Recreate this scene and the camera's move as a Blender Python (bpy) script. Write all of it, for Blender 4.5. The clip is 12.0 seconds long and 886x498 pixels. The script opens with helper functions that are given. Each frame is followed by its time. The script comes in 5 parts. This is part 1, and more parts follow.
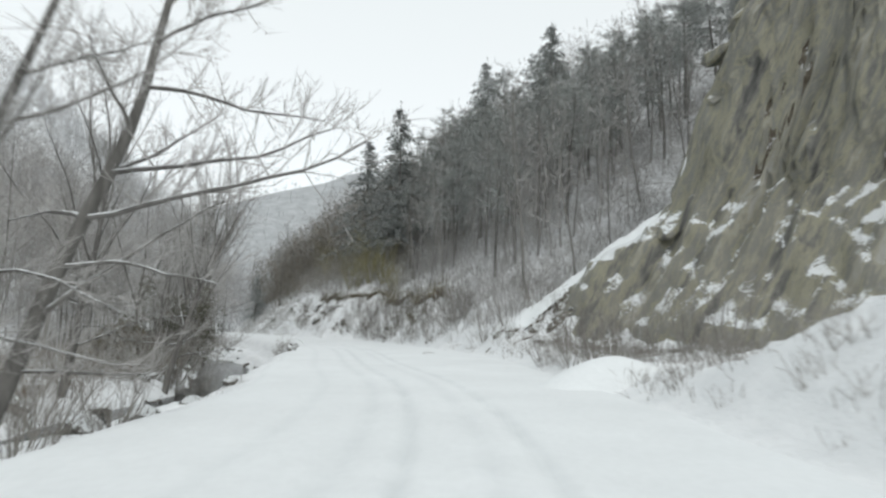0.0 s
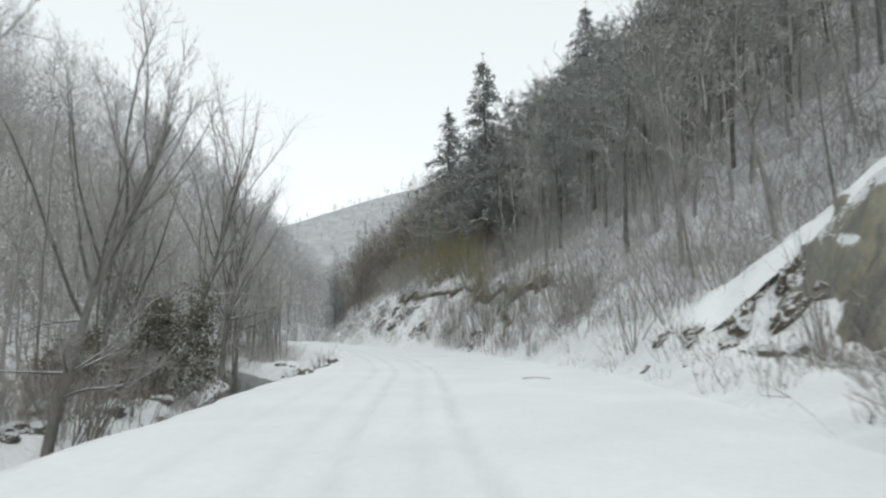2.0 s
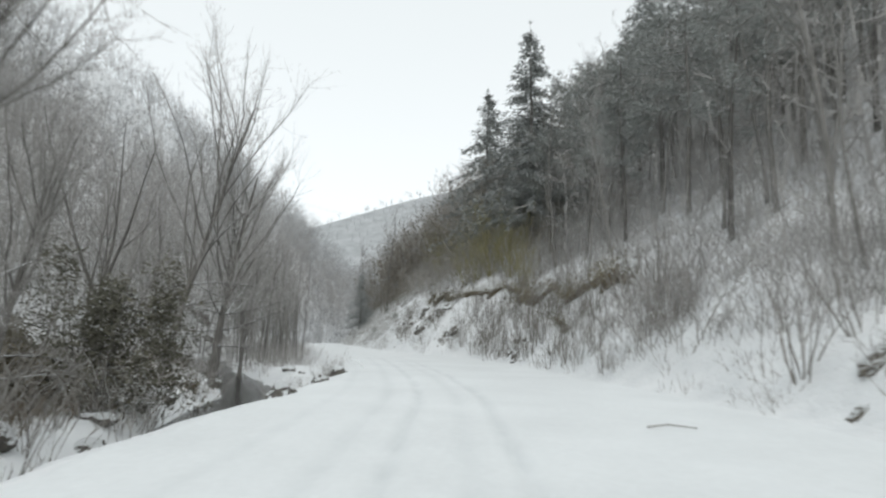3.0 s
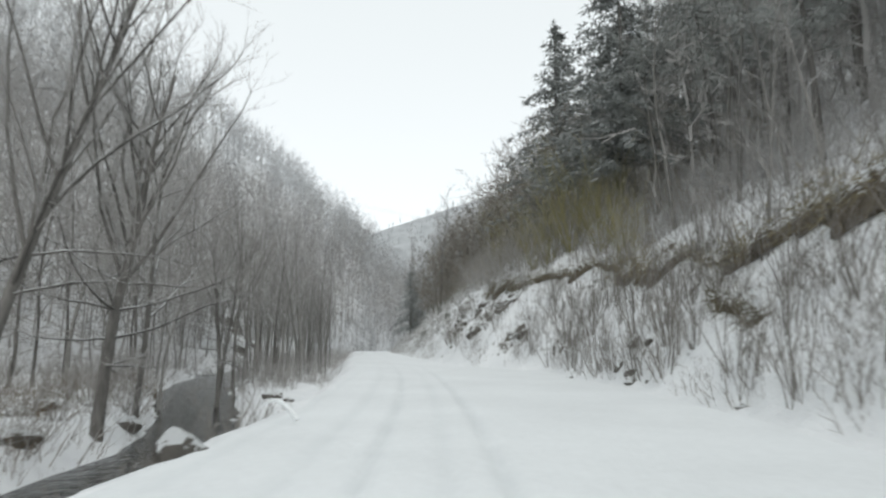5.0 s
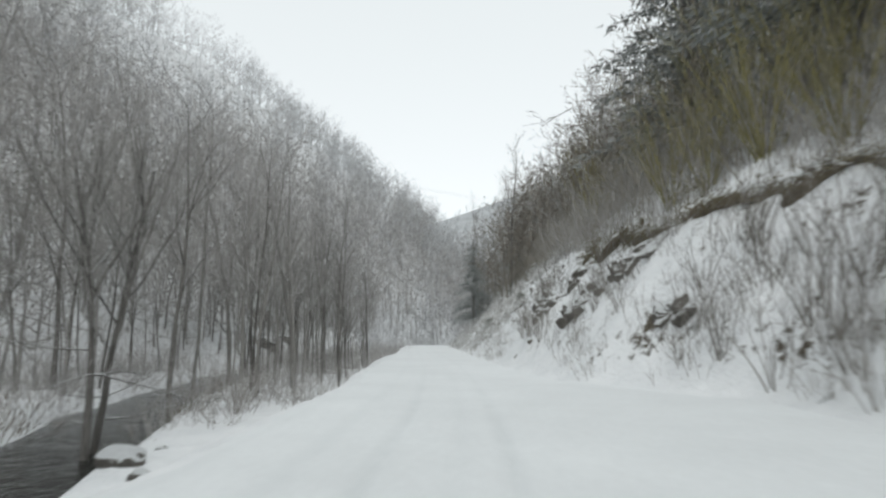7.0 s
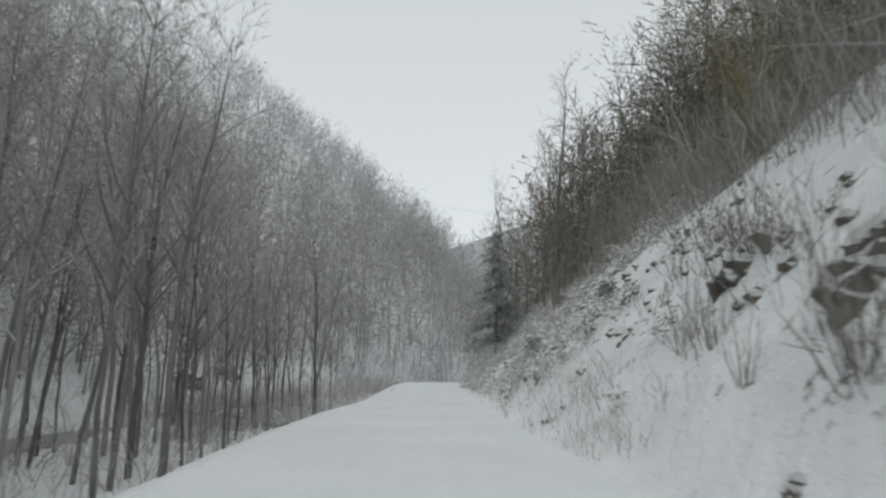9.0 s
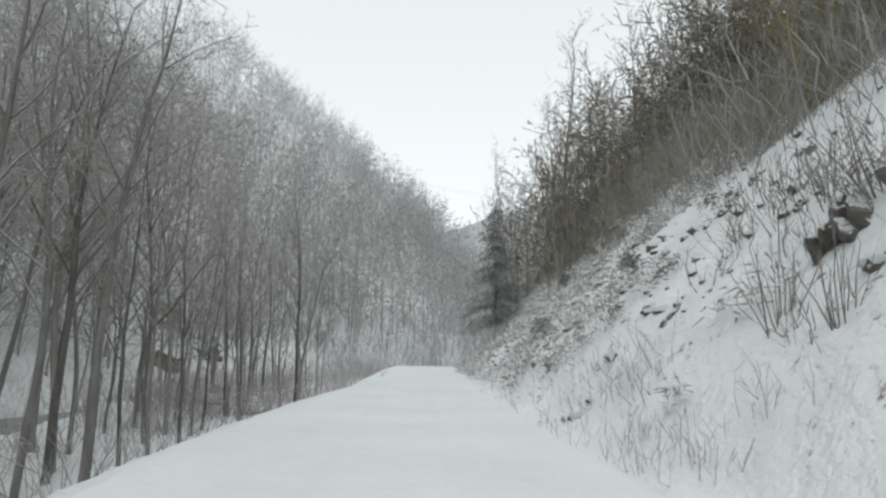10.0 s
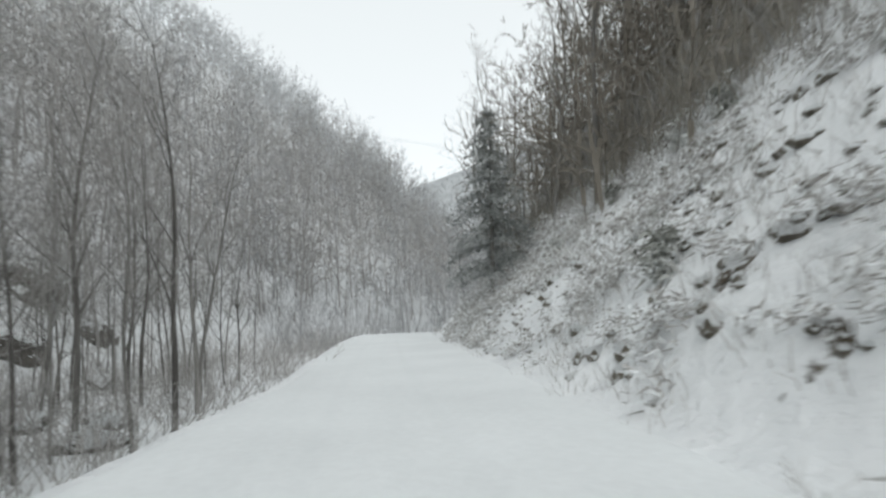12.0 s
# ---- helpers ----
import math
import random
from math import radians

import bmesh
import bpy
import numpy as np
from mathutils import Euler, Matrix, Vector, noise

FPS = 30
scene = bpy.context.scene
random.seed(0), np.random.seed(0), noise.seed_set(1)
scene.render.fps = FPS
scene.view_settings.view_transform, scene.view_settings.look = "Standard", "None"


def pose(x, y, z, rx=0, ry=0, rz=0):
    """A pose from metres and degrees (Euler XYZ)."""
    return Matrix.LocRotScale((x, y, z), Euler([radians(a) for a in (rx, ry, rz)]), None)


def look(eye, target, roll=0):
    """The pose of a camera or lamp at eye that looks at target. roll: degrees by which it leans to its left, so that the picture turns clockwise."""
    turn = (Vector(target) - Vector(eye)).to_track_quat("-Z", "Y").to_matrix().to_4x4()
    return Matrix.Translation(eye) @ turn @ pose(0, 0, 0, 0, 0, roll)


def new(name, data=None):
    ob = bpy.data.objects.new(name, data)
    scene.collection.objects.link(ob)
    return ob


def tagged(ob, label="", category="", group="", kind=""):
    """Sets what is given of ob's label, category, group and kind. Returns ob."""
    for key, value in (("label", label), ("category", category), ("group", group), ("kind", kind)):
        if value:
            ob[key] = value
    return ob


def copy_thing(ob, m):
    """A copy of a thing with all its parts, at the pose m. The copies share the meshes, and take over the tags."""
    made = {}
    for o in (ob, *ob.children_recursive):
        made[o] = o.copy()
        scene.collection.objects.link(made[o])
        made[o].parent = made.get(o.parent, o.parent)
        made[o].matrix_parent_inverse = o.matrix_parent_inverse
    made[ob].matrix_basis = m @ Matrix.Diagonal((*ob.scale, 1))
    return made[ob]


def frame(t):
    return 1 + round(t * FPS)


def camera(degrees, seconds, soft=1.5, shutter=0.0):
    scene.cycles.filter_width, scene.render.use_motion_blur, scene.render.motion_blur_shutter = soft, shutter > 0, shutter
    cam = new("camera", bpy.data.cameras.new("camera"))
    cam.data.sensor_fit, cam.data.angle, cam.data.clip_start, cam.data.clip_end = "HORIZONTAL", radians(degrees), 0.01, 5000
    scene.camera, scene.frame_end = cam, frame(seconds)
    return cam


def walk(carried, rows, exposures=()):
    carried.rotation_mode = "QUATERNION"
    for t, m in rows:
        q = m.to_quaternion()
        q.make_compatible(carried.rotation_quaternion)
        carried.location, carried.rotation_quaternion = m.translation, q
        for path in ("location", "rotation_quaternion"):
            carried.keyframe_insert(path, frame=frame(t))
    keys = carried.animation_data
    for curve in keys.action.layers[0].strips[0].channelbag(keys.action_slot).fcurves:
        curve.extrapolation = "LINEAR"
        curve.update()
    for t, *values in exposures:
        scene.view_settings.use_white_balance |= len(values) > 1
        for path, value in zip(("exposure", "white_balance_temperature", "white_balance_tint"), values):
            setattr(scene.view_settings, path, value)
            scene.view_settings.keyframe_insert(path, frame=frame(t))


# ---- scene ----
# ---------------------------------------------------------------- camera
cam = camera(72.4, 12.0, soft=2.4, shutter=0.4)
# seconds, x, y, z, yaw, pitch, roll
WAY = (
    (0.0, 0.0, 0.0, 1.31, 5.49, 7.49, 0.9),
    (0.5, -0.26, 3.57, 1.31, 8.07, 8.39, -1.31),
    (1.0, -0.53, 7.15, 1.30, 11.02, 8.06, -2.05),
    (1.5, -0.94, 10.7, 1.30, 12.99, 7.73, -1.57),
    (2.0, -1.76, 14.13, 1.30, 14.64, 7.89, -0.52),
    (2.5, -2.89, 17.51, 1.29, 15.58, 8.38, -0.78),
    (3.0, -4.04, 20.93, 1.29, 17.62, 8.39, 1.3),
    (5.0, -8.02, 34.74, 1.30, 23.87, 8.79, 0.0),
    (5.5, -9.36, 38.08, 1.29, 24.93, 8.82, 0.61),
    (6.0, -10.8, 41.4, 1.29, 27.65, 8.59, 1.52),
    (6.5, -12.27, 44.74, 1.29, 29.78, 7.48, 0.25),
    (8.5, -22.9, 64.3, 1.31, 31.0, 11.0, -0.24),
    (9.0, -24.7, 67.3, 1.31, 31.8, 11.1, 0.47),
    (9.5, -25.9, 69.2, 1.31, 32.2, 11.1, 0.86),
    (10.0, -26.2, 69.6, 1.30, 31.3, 9.6, 1.07),
    (10.5, -26.8, 70.4, 1.30, 30.37, 8.56, -0.72),
    (11.0, -28.66, 73.08, 1.28, 29.3, 8.58, -1.32),
    (11.5, -30.66, 76.06, 1.27, 28.58, 8.95, -0.82),
    (12.0, -32.69, 78.79, 1.27, 27.23, 6.04, -2.28),
)
walk(cam, [(t, pose(x, y, z, 90 + pitch, 0, yaw) @ pose(0, 0, 0, 0, 0, roll)) for t, x, y, z, yaw, pitch, roll in WAY],
     exposures=((0.0, -0.04), (6.5, -0.03), (8.5, -0.46), (9.5, -0.4), (10.1, -0.02), (10.6, 0.05), (11.0, 0.16), (11.5, 0.12), (12.0, -0.06)))

# ---------------------------------------------------------------- world and light: overcast, snowing
SUN_EL, SUN_AZ = radians(38), radians(150)
world = bpy.data.worlds.new("overcast_sky")
scene.world = world
world.use_nodes = True
wn, wl = world.node_tree.nodes, world.node_tree.links
wn.clear()
sky = wn.new("ShaderNodeTexSky")
sky.sky_type, sky.sun_disc, sky.sun_elevation, sky.sun_rotation = "NISHITA", False, SUN_EL, SUN_AZ
pale = wn.new("ShaderNodeHueSaturation")
pale.inputs["Saturation"].default_value = 0.15
clear_bg, cloud_bg, both, world_out = (wn.new(k) for k in ("ShaderNodeBackground", "ShaderNodeBackground", "ShaderNodeAddShader", "ShaderNodeOutputWorld"))
clear_bg.inputs["Strength"].default_value = 0.05
cloud_bg.inputs["Color"].default_value = (0.893, 0.955, 0.967, 1)
cloud_bg.inputs["Strength"].default_value = 0.82
wl.new(sky.outputs[0], pale.inputs["Color"])
wl.new(pale.outputs[0], clear_bg.inputs["Color"])
wl.new(clear_bg.outputs[0], both.inputs[0])
wl.new(cloud_bg.outputs[0], both.inputs[1])
wl.new(both.outputs[0], world_out.inputs[0])
sun = new("sun", bpy.data.lights.new("sun", "SUN"))
sun.data.energy, sun.data.angle, sun.data.color = 0.6, radians(40), (1.0, 0.98, 0.95)
sun.matrix_world = look((30 * math.sin(SUN_AZ), 30 * math.cos(SUN_AZ), 30), (0, 0, 0))


# ---------------------------------------------------------------- materials
def nodes_of(name):
    m = bpy.data.materials.new(name)
    m.use_nodes = True
    n, l = m.node_tree.nodes, m.node_tree.links
    return m, n, l, n["Principled BSDF"]


def noise_node(n, l, scale, detail=4, rough=0.55, coord=None, stretch=None, turn=None):
    t = n.new("ShaderNodeTexNoise")
    t.inputs["Scale"].default_value, t.inputs["Detail"].default_value, t.inputs["Roughness"].default_value = scale, detail, rough
    if coord is None:
        coord = n.new("ShaderNodeNewGeometry").outputs["Position"]
    if stretch or turn:
        for field, value in (("Rotation", [radians(a) for a in (turn or (0, 0, 0))]), ("Scale", stretch or (1, 1, 1))):
            mp = n.new("ShaderNodeMapping")
            mp.inputs[field].default_value = value
            l.new(coord, mp.inputs["Vector"])
            coord = mp.outputs[0]
    l.new(coord, t.inputs["Vector"])
    return t.outputs["Fac"]


def ramp(n, l, fac, stops):
    r = n.new("ShaderNodeValToRGB")
    while len(r.color_ramp.elements) < len(stops):
        r.color_ramp.elements.new(0.5)
    for e, (p, c) in zip(r.color_ramp.elements, stops):
        e.position, e.color = p, (*c, 1) if len(c) == 3 else c
    l.new(fac, r.inputs[0])
    return r.outputs[0]


def maths(n, l, op, a, b, clamp=False):
    m = n.new("ShaderNodeMath")
    m.operation, m.use_clamp = op, clamp
    for i, v in enumerate((a, b)):
        if isinstance(v, (int, float)):
            m.inputs[i].default_value = v
        else:
            l.new(v, m.inputs[i])
    return m.outputs[0]


def mixed(n, l, fac, a, b):
    m = n.new("ShaderNodeMix")
    m.data_type = "RGBA"
    if isinstance(fac, (int, float)):
        m.inputs[0].default_value = fac
    else:
        l.new(fac, m.inputs[0])
    for i, v in ((6, a), (7, b)):
        if isinstance(v, tuple):
            m.inputs[i].default_value = (*v, 1)
        else:
            l.new(v, m.inputs[i])
    return m.outputs[2]


def bumped(n, l, bsdf, height, strength, distance):
    b = n.new("ShaderNodeBump")
    b.inputs["Strength"].default_value, b.inputs["Distance"].default_value = strength, distance
    l.new(height, b.inputs["Height"])
    l.new(b.outputs[0], bsdf.inputs["Normal"])


def up_facing(n, l, lo, hi):
    """0 where the surface is steeper than lo, 1 where it is flatter than hi (of the normal's z)."""
    s = n.new("ShaderNodeSeparateXYZ")
    l.new(n.new("ShaderNodeNewGeometry").outputs["Normal"], s.inputs[0])
    r = n.new("ShaderNodeMapRange")
    r.inputs[1].default_value, r.inputs[2].default_value = lo, hi
    l.new(s.outputs["Z"], r.inputs[0])
    return r.outputs[0]


SNOW = (0.84, 0.865, 0.87)


def snow_mat(name, tint=(1, 1, 1), packed=False):
    m, n, l, b = nodes_of(name)
    big, fine = noise_node(n, l, 0.35, 3), noise_node(n, l, 9, 5)
    dark, light = tuple(c * 0.9 * k for c, k in zip(SNOW, tint)), tuple(min(0.93, c * 1.03 * k) for c, k in zip(SNOW, tint))
    tone = ramp(n, l, maths(n, l, "ADD", maths(n, l, "MULTIPLY", big, 0.6), maths(n, l, "MULTIPLY", fine, 0.4)), ((0.3, dark), (0.7, light)))
    if packed:  # snow pressed by tyres is greyer
        press = n.new("ShaderNodeAttribute")
        press.attribute_name = "pressed"
        amount = maths(n, l, "MULTIPLY", press.outputs["Fac"], ramp(n, l, noise_node(n, l, 0.8, 4), ((0.3, (0.3, 0.3, 0.3)), (0.6, (1, 1, 1)))), True)
        tone = mixed(n, l, amount, tone, (0.62, 0.65, 0.66))
    l.new(tone, b.inputs["Base Color"])
    b.inputs["Roughness"].default_value = 0.75
    b.inputs["Specular IOR Level"].default_value = 0.2
    bumped(n, l, b, maths(n, l, "ADD", maths(n, l, "MULTIPLY", noise_node(n, l, 1.6, 4), 2.0), fine), 0.35, 0.03)
    return m


def ground_mat():
    """Snow over leaf litter, soil and stones, which show where the slope is steep."""
    m, n, l, b = nodes_of("snowy_ground")
    flat = up_facing(n, l, 0.32, 0.95)
    patch = noise_node(n, l, 0.7, 5, 0.65)
    grain = noise_node(n, l, 3.2, 6, 0.72)
    cover = maths(n, l, "ADD", maths(n, l, "MULTIPLY", flat, 0.62), maths(n, l, "ADD", maths(n, l, "MULTIPLY", patch, 0.55), maths(n, l, "MULTIPLY", grain, 1.05)))
    mask = ramp(n, l, maths(n, l, "MULTIPLY", cover, 0.8), ((0.70, (0, 0, 0)), (0.78, (1, 1, 1))))
    soil = ramp(n, l, noise_node(n, l, 2.3, 6, 0.7), ((0.3, (0.045, 0.037, 0.028)), (0.5, (0.108, 0.092, 0.07)), (0.68, (0.17, 0.152, 0.122))))
    white = ramp(n, l, noise_node(n, l, 0.8, 5), ((0.3, (0.76, 0.78, 0.79)), (0.7, (0.87, 0.885, 0.89))))
    # under the trees thin snow lies mottled over leaves and brush
    wood = n.new("ShaderNodeAttribute")
    wood.attribute_name = "wooded"
    floor_tone = ramp(n, l, noise_node(n, l, 0.9, 7, 0.75), ((0.34, (0.2, 0.193, 0.184)), (0.48, (0.34, 0.335, 0.33)), (0.62, (0.68, 0.69, 0.692))))
    mask2 = maths(n, l, "MULTIPLY", wood.outputs["Fac"], 1.0, True)
    # haze painted into the base colour of the far slopes
    haze = n.new("ShaderNodeAttribute")
    haze.attribute_name = "hazed"
    haze_tone = ramp(n, l, noise_node(n, l, 0.12, 8, 0.75), ((0.35, (0.33, 0.343, 0.35)), (0.65, (0.48, 0.495, 0.503))))
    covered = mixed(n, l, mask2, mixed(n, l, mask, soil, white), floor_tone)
    l.new(mixed(n, l, maths(n, l, "MULTIPLY", haze.outputs["Fac"], 1.0, True), covered, haze_tone), b.inputs["Base Color"])
    b.inputs["Roughness"].default_value = 0.85
    b.inputs["Specular IOR Level"].default_value = 0.15
    bumped(n, l, b, maths(n, l, "ADD", maths(n, l, "MULTIPLY", noise_node(n, l, 1.1, 5), 2.5), noise_node(n, l, 7, 4)), 0.6, 0.12)
    return m


def bark_mat(name, dark, light, snow_from=0.45, snow_to=0.8, amount=1.0):
    """Bark or twigs, with snow lying on what faces up."""
    m, n, l, b = nodes_of(name)
    info = n.new("ShaderNodeObjectInfo").outputs["Random"]
    tone = maths(n, l, "ADD", noise_node(n, l, 6, 4, 0.7, stretch=(1, 1, 0.25)), maths(n, l, "MULTIPLY", maths(n, l, "SUBTRACT", info, 0.5), 0.35))
    wood = ramp(n, l, tone, ((0.3, dark), (0.72, light)))
    lying = maths(n, l, "MULTIPLY", up_facing(n, l, snow_from, snow_to), ramp(n, l, noise_node(n, l, 2.2, 3), ((0.34, (0, 0, 0)), (0.5, (1, 1, 1)))))
    l.new(mixed(n, l, maths(n, l, "MULTIPLY", lying, amount), wood, SNOW), b.inputs["Base Color"])
    b.inputs["Roughness"].default_value = 0.9
    b.inputs["Specular IOR Level"].default_value = 0.15
    bumped(n, l, b, noise_node(n, l, 25, 4, 0.7, stretch=(1, 1, 0.2)), 0.6, 0.02)
    return m


def needle_mat(name, dark, light, amount):
    m, n, l, b = nodes_of(name)
    info = n.new("ShaderNodeObjectInfo").outputs["Random"]
    tone = maths(n, l, "ADD", noise_node(n, l, 1.5, 4, 0.7), maths(n, l, "MULTIPLY", maths(n, l, "SUBTRACT", info, 0.5), 0.4))
    green = ramp(n, l, tone, ((0.3, dark), (0.7, light)))
    lying = maths(n, l, "MULTIPLY", up_facing(n, l, 0.5, 0.9), ramp(n, l, noise_node(n, l, 1.8, 4), ((0.45, (0, 0, 0)), (0.62, (1, 1, 1)))))
    l.new(mixed(n, l, maths(n, l, "MULTIPLY", lying, amount), green, SNOW), b.inputs["Base Color"])
    b.inputs["Roughness"].default_value = 0.8
    return m


def rock_mat(name, stops, snow_from=0.62, snow_to=0.85, snow_scale=1.3, size=1.0):
    m, n, l, b = nodes_of(name)
    streak = noise_node(n, l, 0.8 * size, 8, 0.62, stretch=(1.25, 1.25, 0.13), turn=(6, -27, 0))
    fine = noise_node(n, l, 4.5 * size, 7, 0.75, stretch=(1, 1, 0.45), turn=(6, -27, 0))
    stone = ramp(n, l, maths(n, l, "ADD", maths(n, l, "MULTIPLY", streak, 0.8), maths(n, l, "MULTIPLY", fine, 0.2)), stops)
    lying = ramp(n, l, maths(n, l, "ADD", up_facing(n, l, snow_from, snow_to), maths(n, l, "MULTIPLY", maths(n, l, "SUBTRACT", noise_node(n, l, snow_scale, 7, 0.75), 0.5), 2.4)), ((0.46, (0, 0, 0)), (0.56, (1, 1, 1))))
    l.new(mixed(n, l, lying, stone, SNOW), b.inputs["Base Color"])
    b.inputs["Roughness"].default_value = 0.85
    bumped(n, l, b, maths(n, l, "ADD", maths(n, l, "MULTIPLY", streak, 3.0), fine), 0.9, 0.15)
    return m


def water_mat():
    m, n, l, b = nodes_of("river_water")
    b.inputs["Base Color"].default_value = (0.022, 0.024, 0.022, 1)
    b.inputs["Roughness"].default_value = 0.1
    b.inputs["IOR"].default_value = 1.3
    bumped(n, l, b, maths(n, l, "ADD", noise_node(n, l, 3, 4, stretch=(1, 1, 1)), noise_node(n, l, 0.8, 3)), 0.5, 0.12)
    return m


M_ROAD = snow_mat("packed_snow", packed=True)
M_SNOW = snow_mat("fresh_snow")
M_GROUND = ground_mat()
M_BARK = bark_mat("grey_bark", (0.105, 0.1, 0.093), (0.23, 0.22, 0.205), 0.3, 0.75)
M_ALDER = bark_mat("pale_grey_bark", (0.165, 0.16, 0.15), (0.31, 0.3, 0.283), 0.3, 0.75)
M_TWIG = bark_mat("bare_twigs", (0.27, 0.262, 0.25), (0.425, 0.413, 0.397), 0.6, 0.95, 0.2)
M_RUSSET = bark_mat("russet_twigs", (0.215, 0.195, 0.165), (0.35, 0.325, 0.29), 0.6, 0.95, 0.2)
M_SHRUB = bark_mat("brown_stems", (0.175, 0.163, 0.147), (0.31, 0.292, 0.268), 0.45, 0.85, 0.7)
M_TOP = bark_mat("grey_brown_stems", (0.215, 0.2, 0.172), (0.35, 0.328, 0.285), 0.5, 0.9, 0.5)
M_OCHRE = bark_mat("ochre_twigs", (0.21, 0.192, 0.09), (0.37, 0.338, 0.17), 0.6, 0.9, 0.4)
# twigs for far woods, lightened in two steps to imitate haze by colour
M_HAZE = bark_mat("hazed_twigs", (0.33, 0.333, 0.337), (0.47, 0.476, 0.48), 0.6, 0.95, 0.3)
M_FAR_HAZE = bark_mat("far_hazed_twigs", (0.47, 0.483, 0.49), (0.58, 0.593, 0.6), 0.5, 0.9, 0.3)
M_PINE = needle_mat("pine_needles", (0.235, 0.248, 0.238), (0.37, 0.385, 0.367), 0.3)
M_SPRUCE = needle_mat("spruce_needles", (0.19, 0.203, 0.197), (0.34, 0.355, 0.345), 0.5)
M_IVY = needle_mat("dark_evergreen_leaves", (0.1, 0.096, 0.072), (0.21, 0.2, 0.15), 0.6)
M_ROCK = rock_mat("weathered_cliff_rock", ((0.34, (0.09, 0.09, 0.085)), (0.42, (0.198, 0.195, 0.176)), (0.48, (0.333, 0.317, 0.234)), (0.53, (0.225, 0.225, 0.209)), (0.58, (0.333, 0.317, 0.248)), (0.66, (0.414, 0.405, 0.369))), 0.5, 0.82, 6.5)
M_STONE = rock_mat("dark_stone", ((0.3, (0.08, 0.074, 0.066)), (0.55, (0.16, 0.148, 0.13)), (0.72, (0.25, 0.235, 0.21))), 0.25, 0.7, 4.0, 2.0)
M_TURF = rock_mat("brown_turf", ((0.3, (0.07, 0.056, 0.04)), (0.55, (0.15, 0.122, 0.085)), (0.72, (0.22, 0.19, 0.14))), 0.2, 1.0, 6.0, 2.0)
M_WATER = water_mat()

# ---------------------------------------------------------------- plan: the road's line and the lie of the land
KNOTS = np.array(((8, -140), (4, -70), (1.5, -30), (0.3, -10), (0, 0), (-0.5, 7.1), (-1.8, 14.1), (-4, 20.9), (-6, 27.8), (-8, 34.7), (-10.8, 41.4),
                  (-15.2, 50.8), (-18.8, 57.7), (-22.5, 63.9), (-26.5, 70), (-30.7, 76.1), (-36.3, 84.5), (-42.5, 94), (-49, 104), (-54.5, 113),
                  (-58, 123), (-58, 138), (-52, 160), (-42, 185), (-28, 215), (0, 260), (40, 310)), float)


def spline(k, step=0.5):
    out = []
    for i in range(len(k) - 1):
        p0, p1, p2, p3 = k[max(i - 1, 0)], k[i], k[i + 1], k[min(i + 2, len(k) - 1)]
        n = max(2, int(np.hypot(*(p2 - p1)) / step))
        t = np.linspace(0, 1, n, endpoint=False)[:, None]
        out.append(0.5 * (2 * p1 + (p2 - p0) * t + (2 * p0 - 5 * p1 + 4 * p2 - p3) * t**2 + (3 * p1 - p0 - 3 * p2 + p3) * t**3))
    return np.concatenate(out + [k[-1:]])


LINE = spline(KNOTS)
ARC = np.concatenate([[0], np.cumsum(np.hypot(*np.diff(LINE, axis=0).T))])
ARC -= ARC[np.argmin(np.hypot(*LINE.T))]
TANG = np.gradient(LINE, axis=0)
TANG /= np.hypot(*TANG.T)[:, None]


def along(x, y):
    """Arc length and lateral offset (right of the road's line is positive) of points."""
    x, y = np.atleast_1d(np.asarray(x, float)), np.atleast_1d(np.asarray(y, float))
    s, u = np.empty(len(x)), np.empty(len(x))
    for a in range(0, len(x), 8000):
        px, py = x[a:a + 8000, None], y[a:a + 8000, None]
        i = np.argmin((px - LINE[:, 0]) ** 2 + (py - LINE[:, 1]) ** 2, axis=1)
        dx, dy = px[:, 0] - LINE[i, 0], py[:, 0] - LINE[i, 1]
        f = dx * TANG[i, 0] + dy * TANG[i, 1]
        side = dx * TANG[i, 1] - dy * TANG[i, 0]
        s[a:a + 8000], u[a:a + 8000] = ARC[i] + f, np.where(np.abs(f) > 1, np.sign(side) * np.hypot(dx, dy), side)
    return s, u


def spot(s, u):
    """The place at arc length s and lateral offset u."""
    s, u = np.broadcast_arrays(np.asarray(s, float), np.asarray(u, float))
    x, y = np.interp(s, ARC, LINE[:, 0]), np.interp(s, ARC, LINE[:, 1])
    tx, ty = np.interp(s, ARC, TANG[:, 0]), np.interp(s, ARC, TANG[:, 1])
    return x + ty * u, y - tx * u


def lattice(ix, iy, seed):
    h = np.sin(ix * 127.1 + iy * 311.7 + seed * 74.7) * 43758.5453
    return h - np.floor(h)


def rough(x, y, size, seed=0, octaves=3):
    """Value noise, about -1 to 1."""
    total, amp = 0, 1.0
    for o in range(octaves):
        px, py = x / size * 2**o + 31.7 * seed, y / size * 2**o - 17.3 * seed
        ix, iy = np.floor(px), np.floor(py)
        fx, fy = px - ix, py - iy
        fx, fy = fx * fx * (3 - 2 * fx), fy * fy * (3 - 2 * fy)
        a = lattice(ix, iy, seed) * (1 - fx) + lattice(ix + 1, iy, seed) * fx
        b = lattice(ix, iy + 1, seed) * (1 - fx) + lattice(ix + 1, iy + 1, seed) * fx
        total = total + amp * (2 * (a * (1 - fy) + b * fy) - 1)
        amp *= 0.5
    return total / 1.6


def smooth(a, b, v):
    t = np.clip((v - a) / (b - a), 0, 1)
    return t * t * (3 - 2 * t)


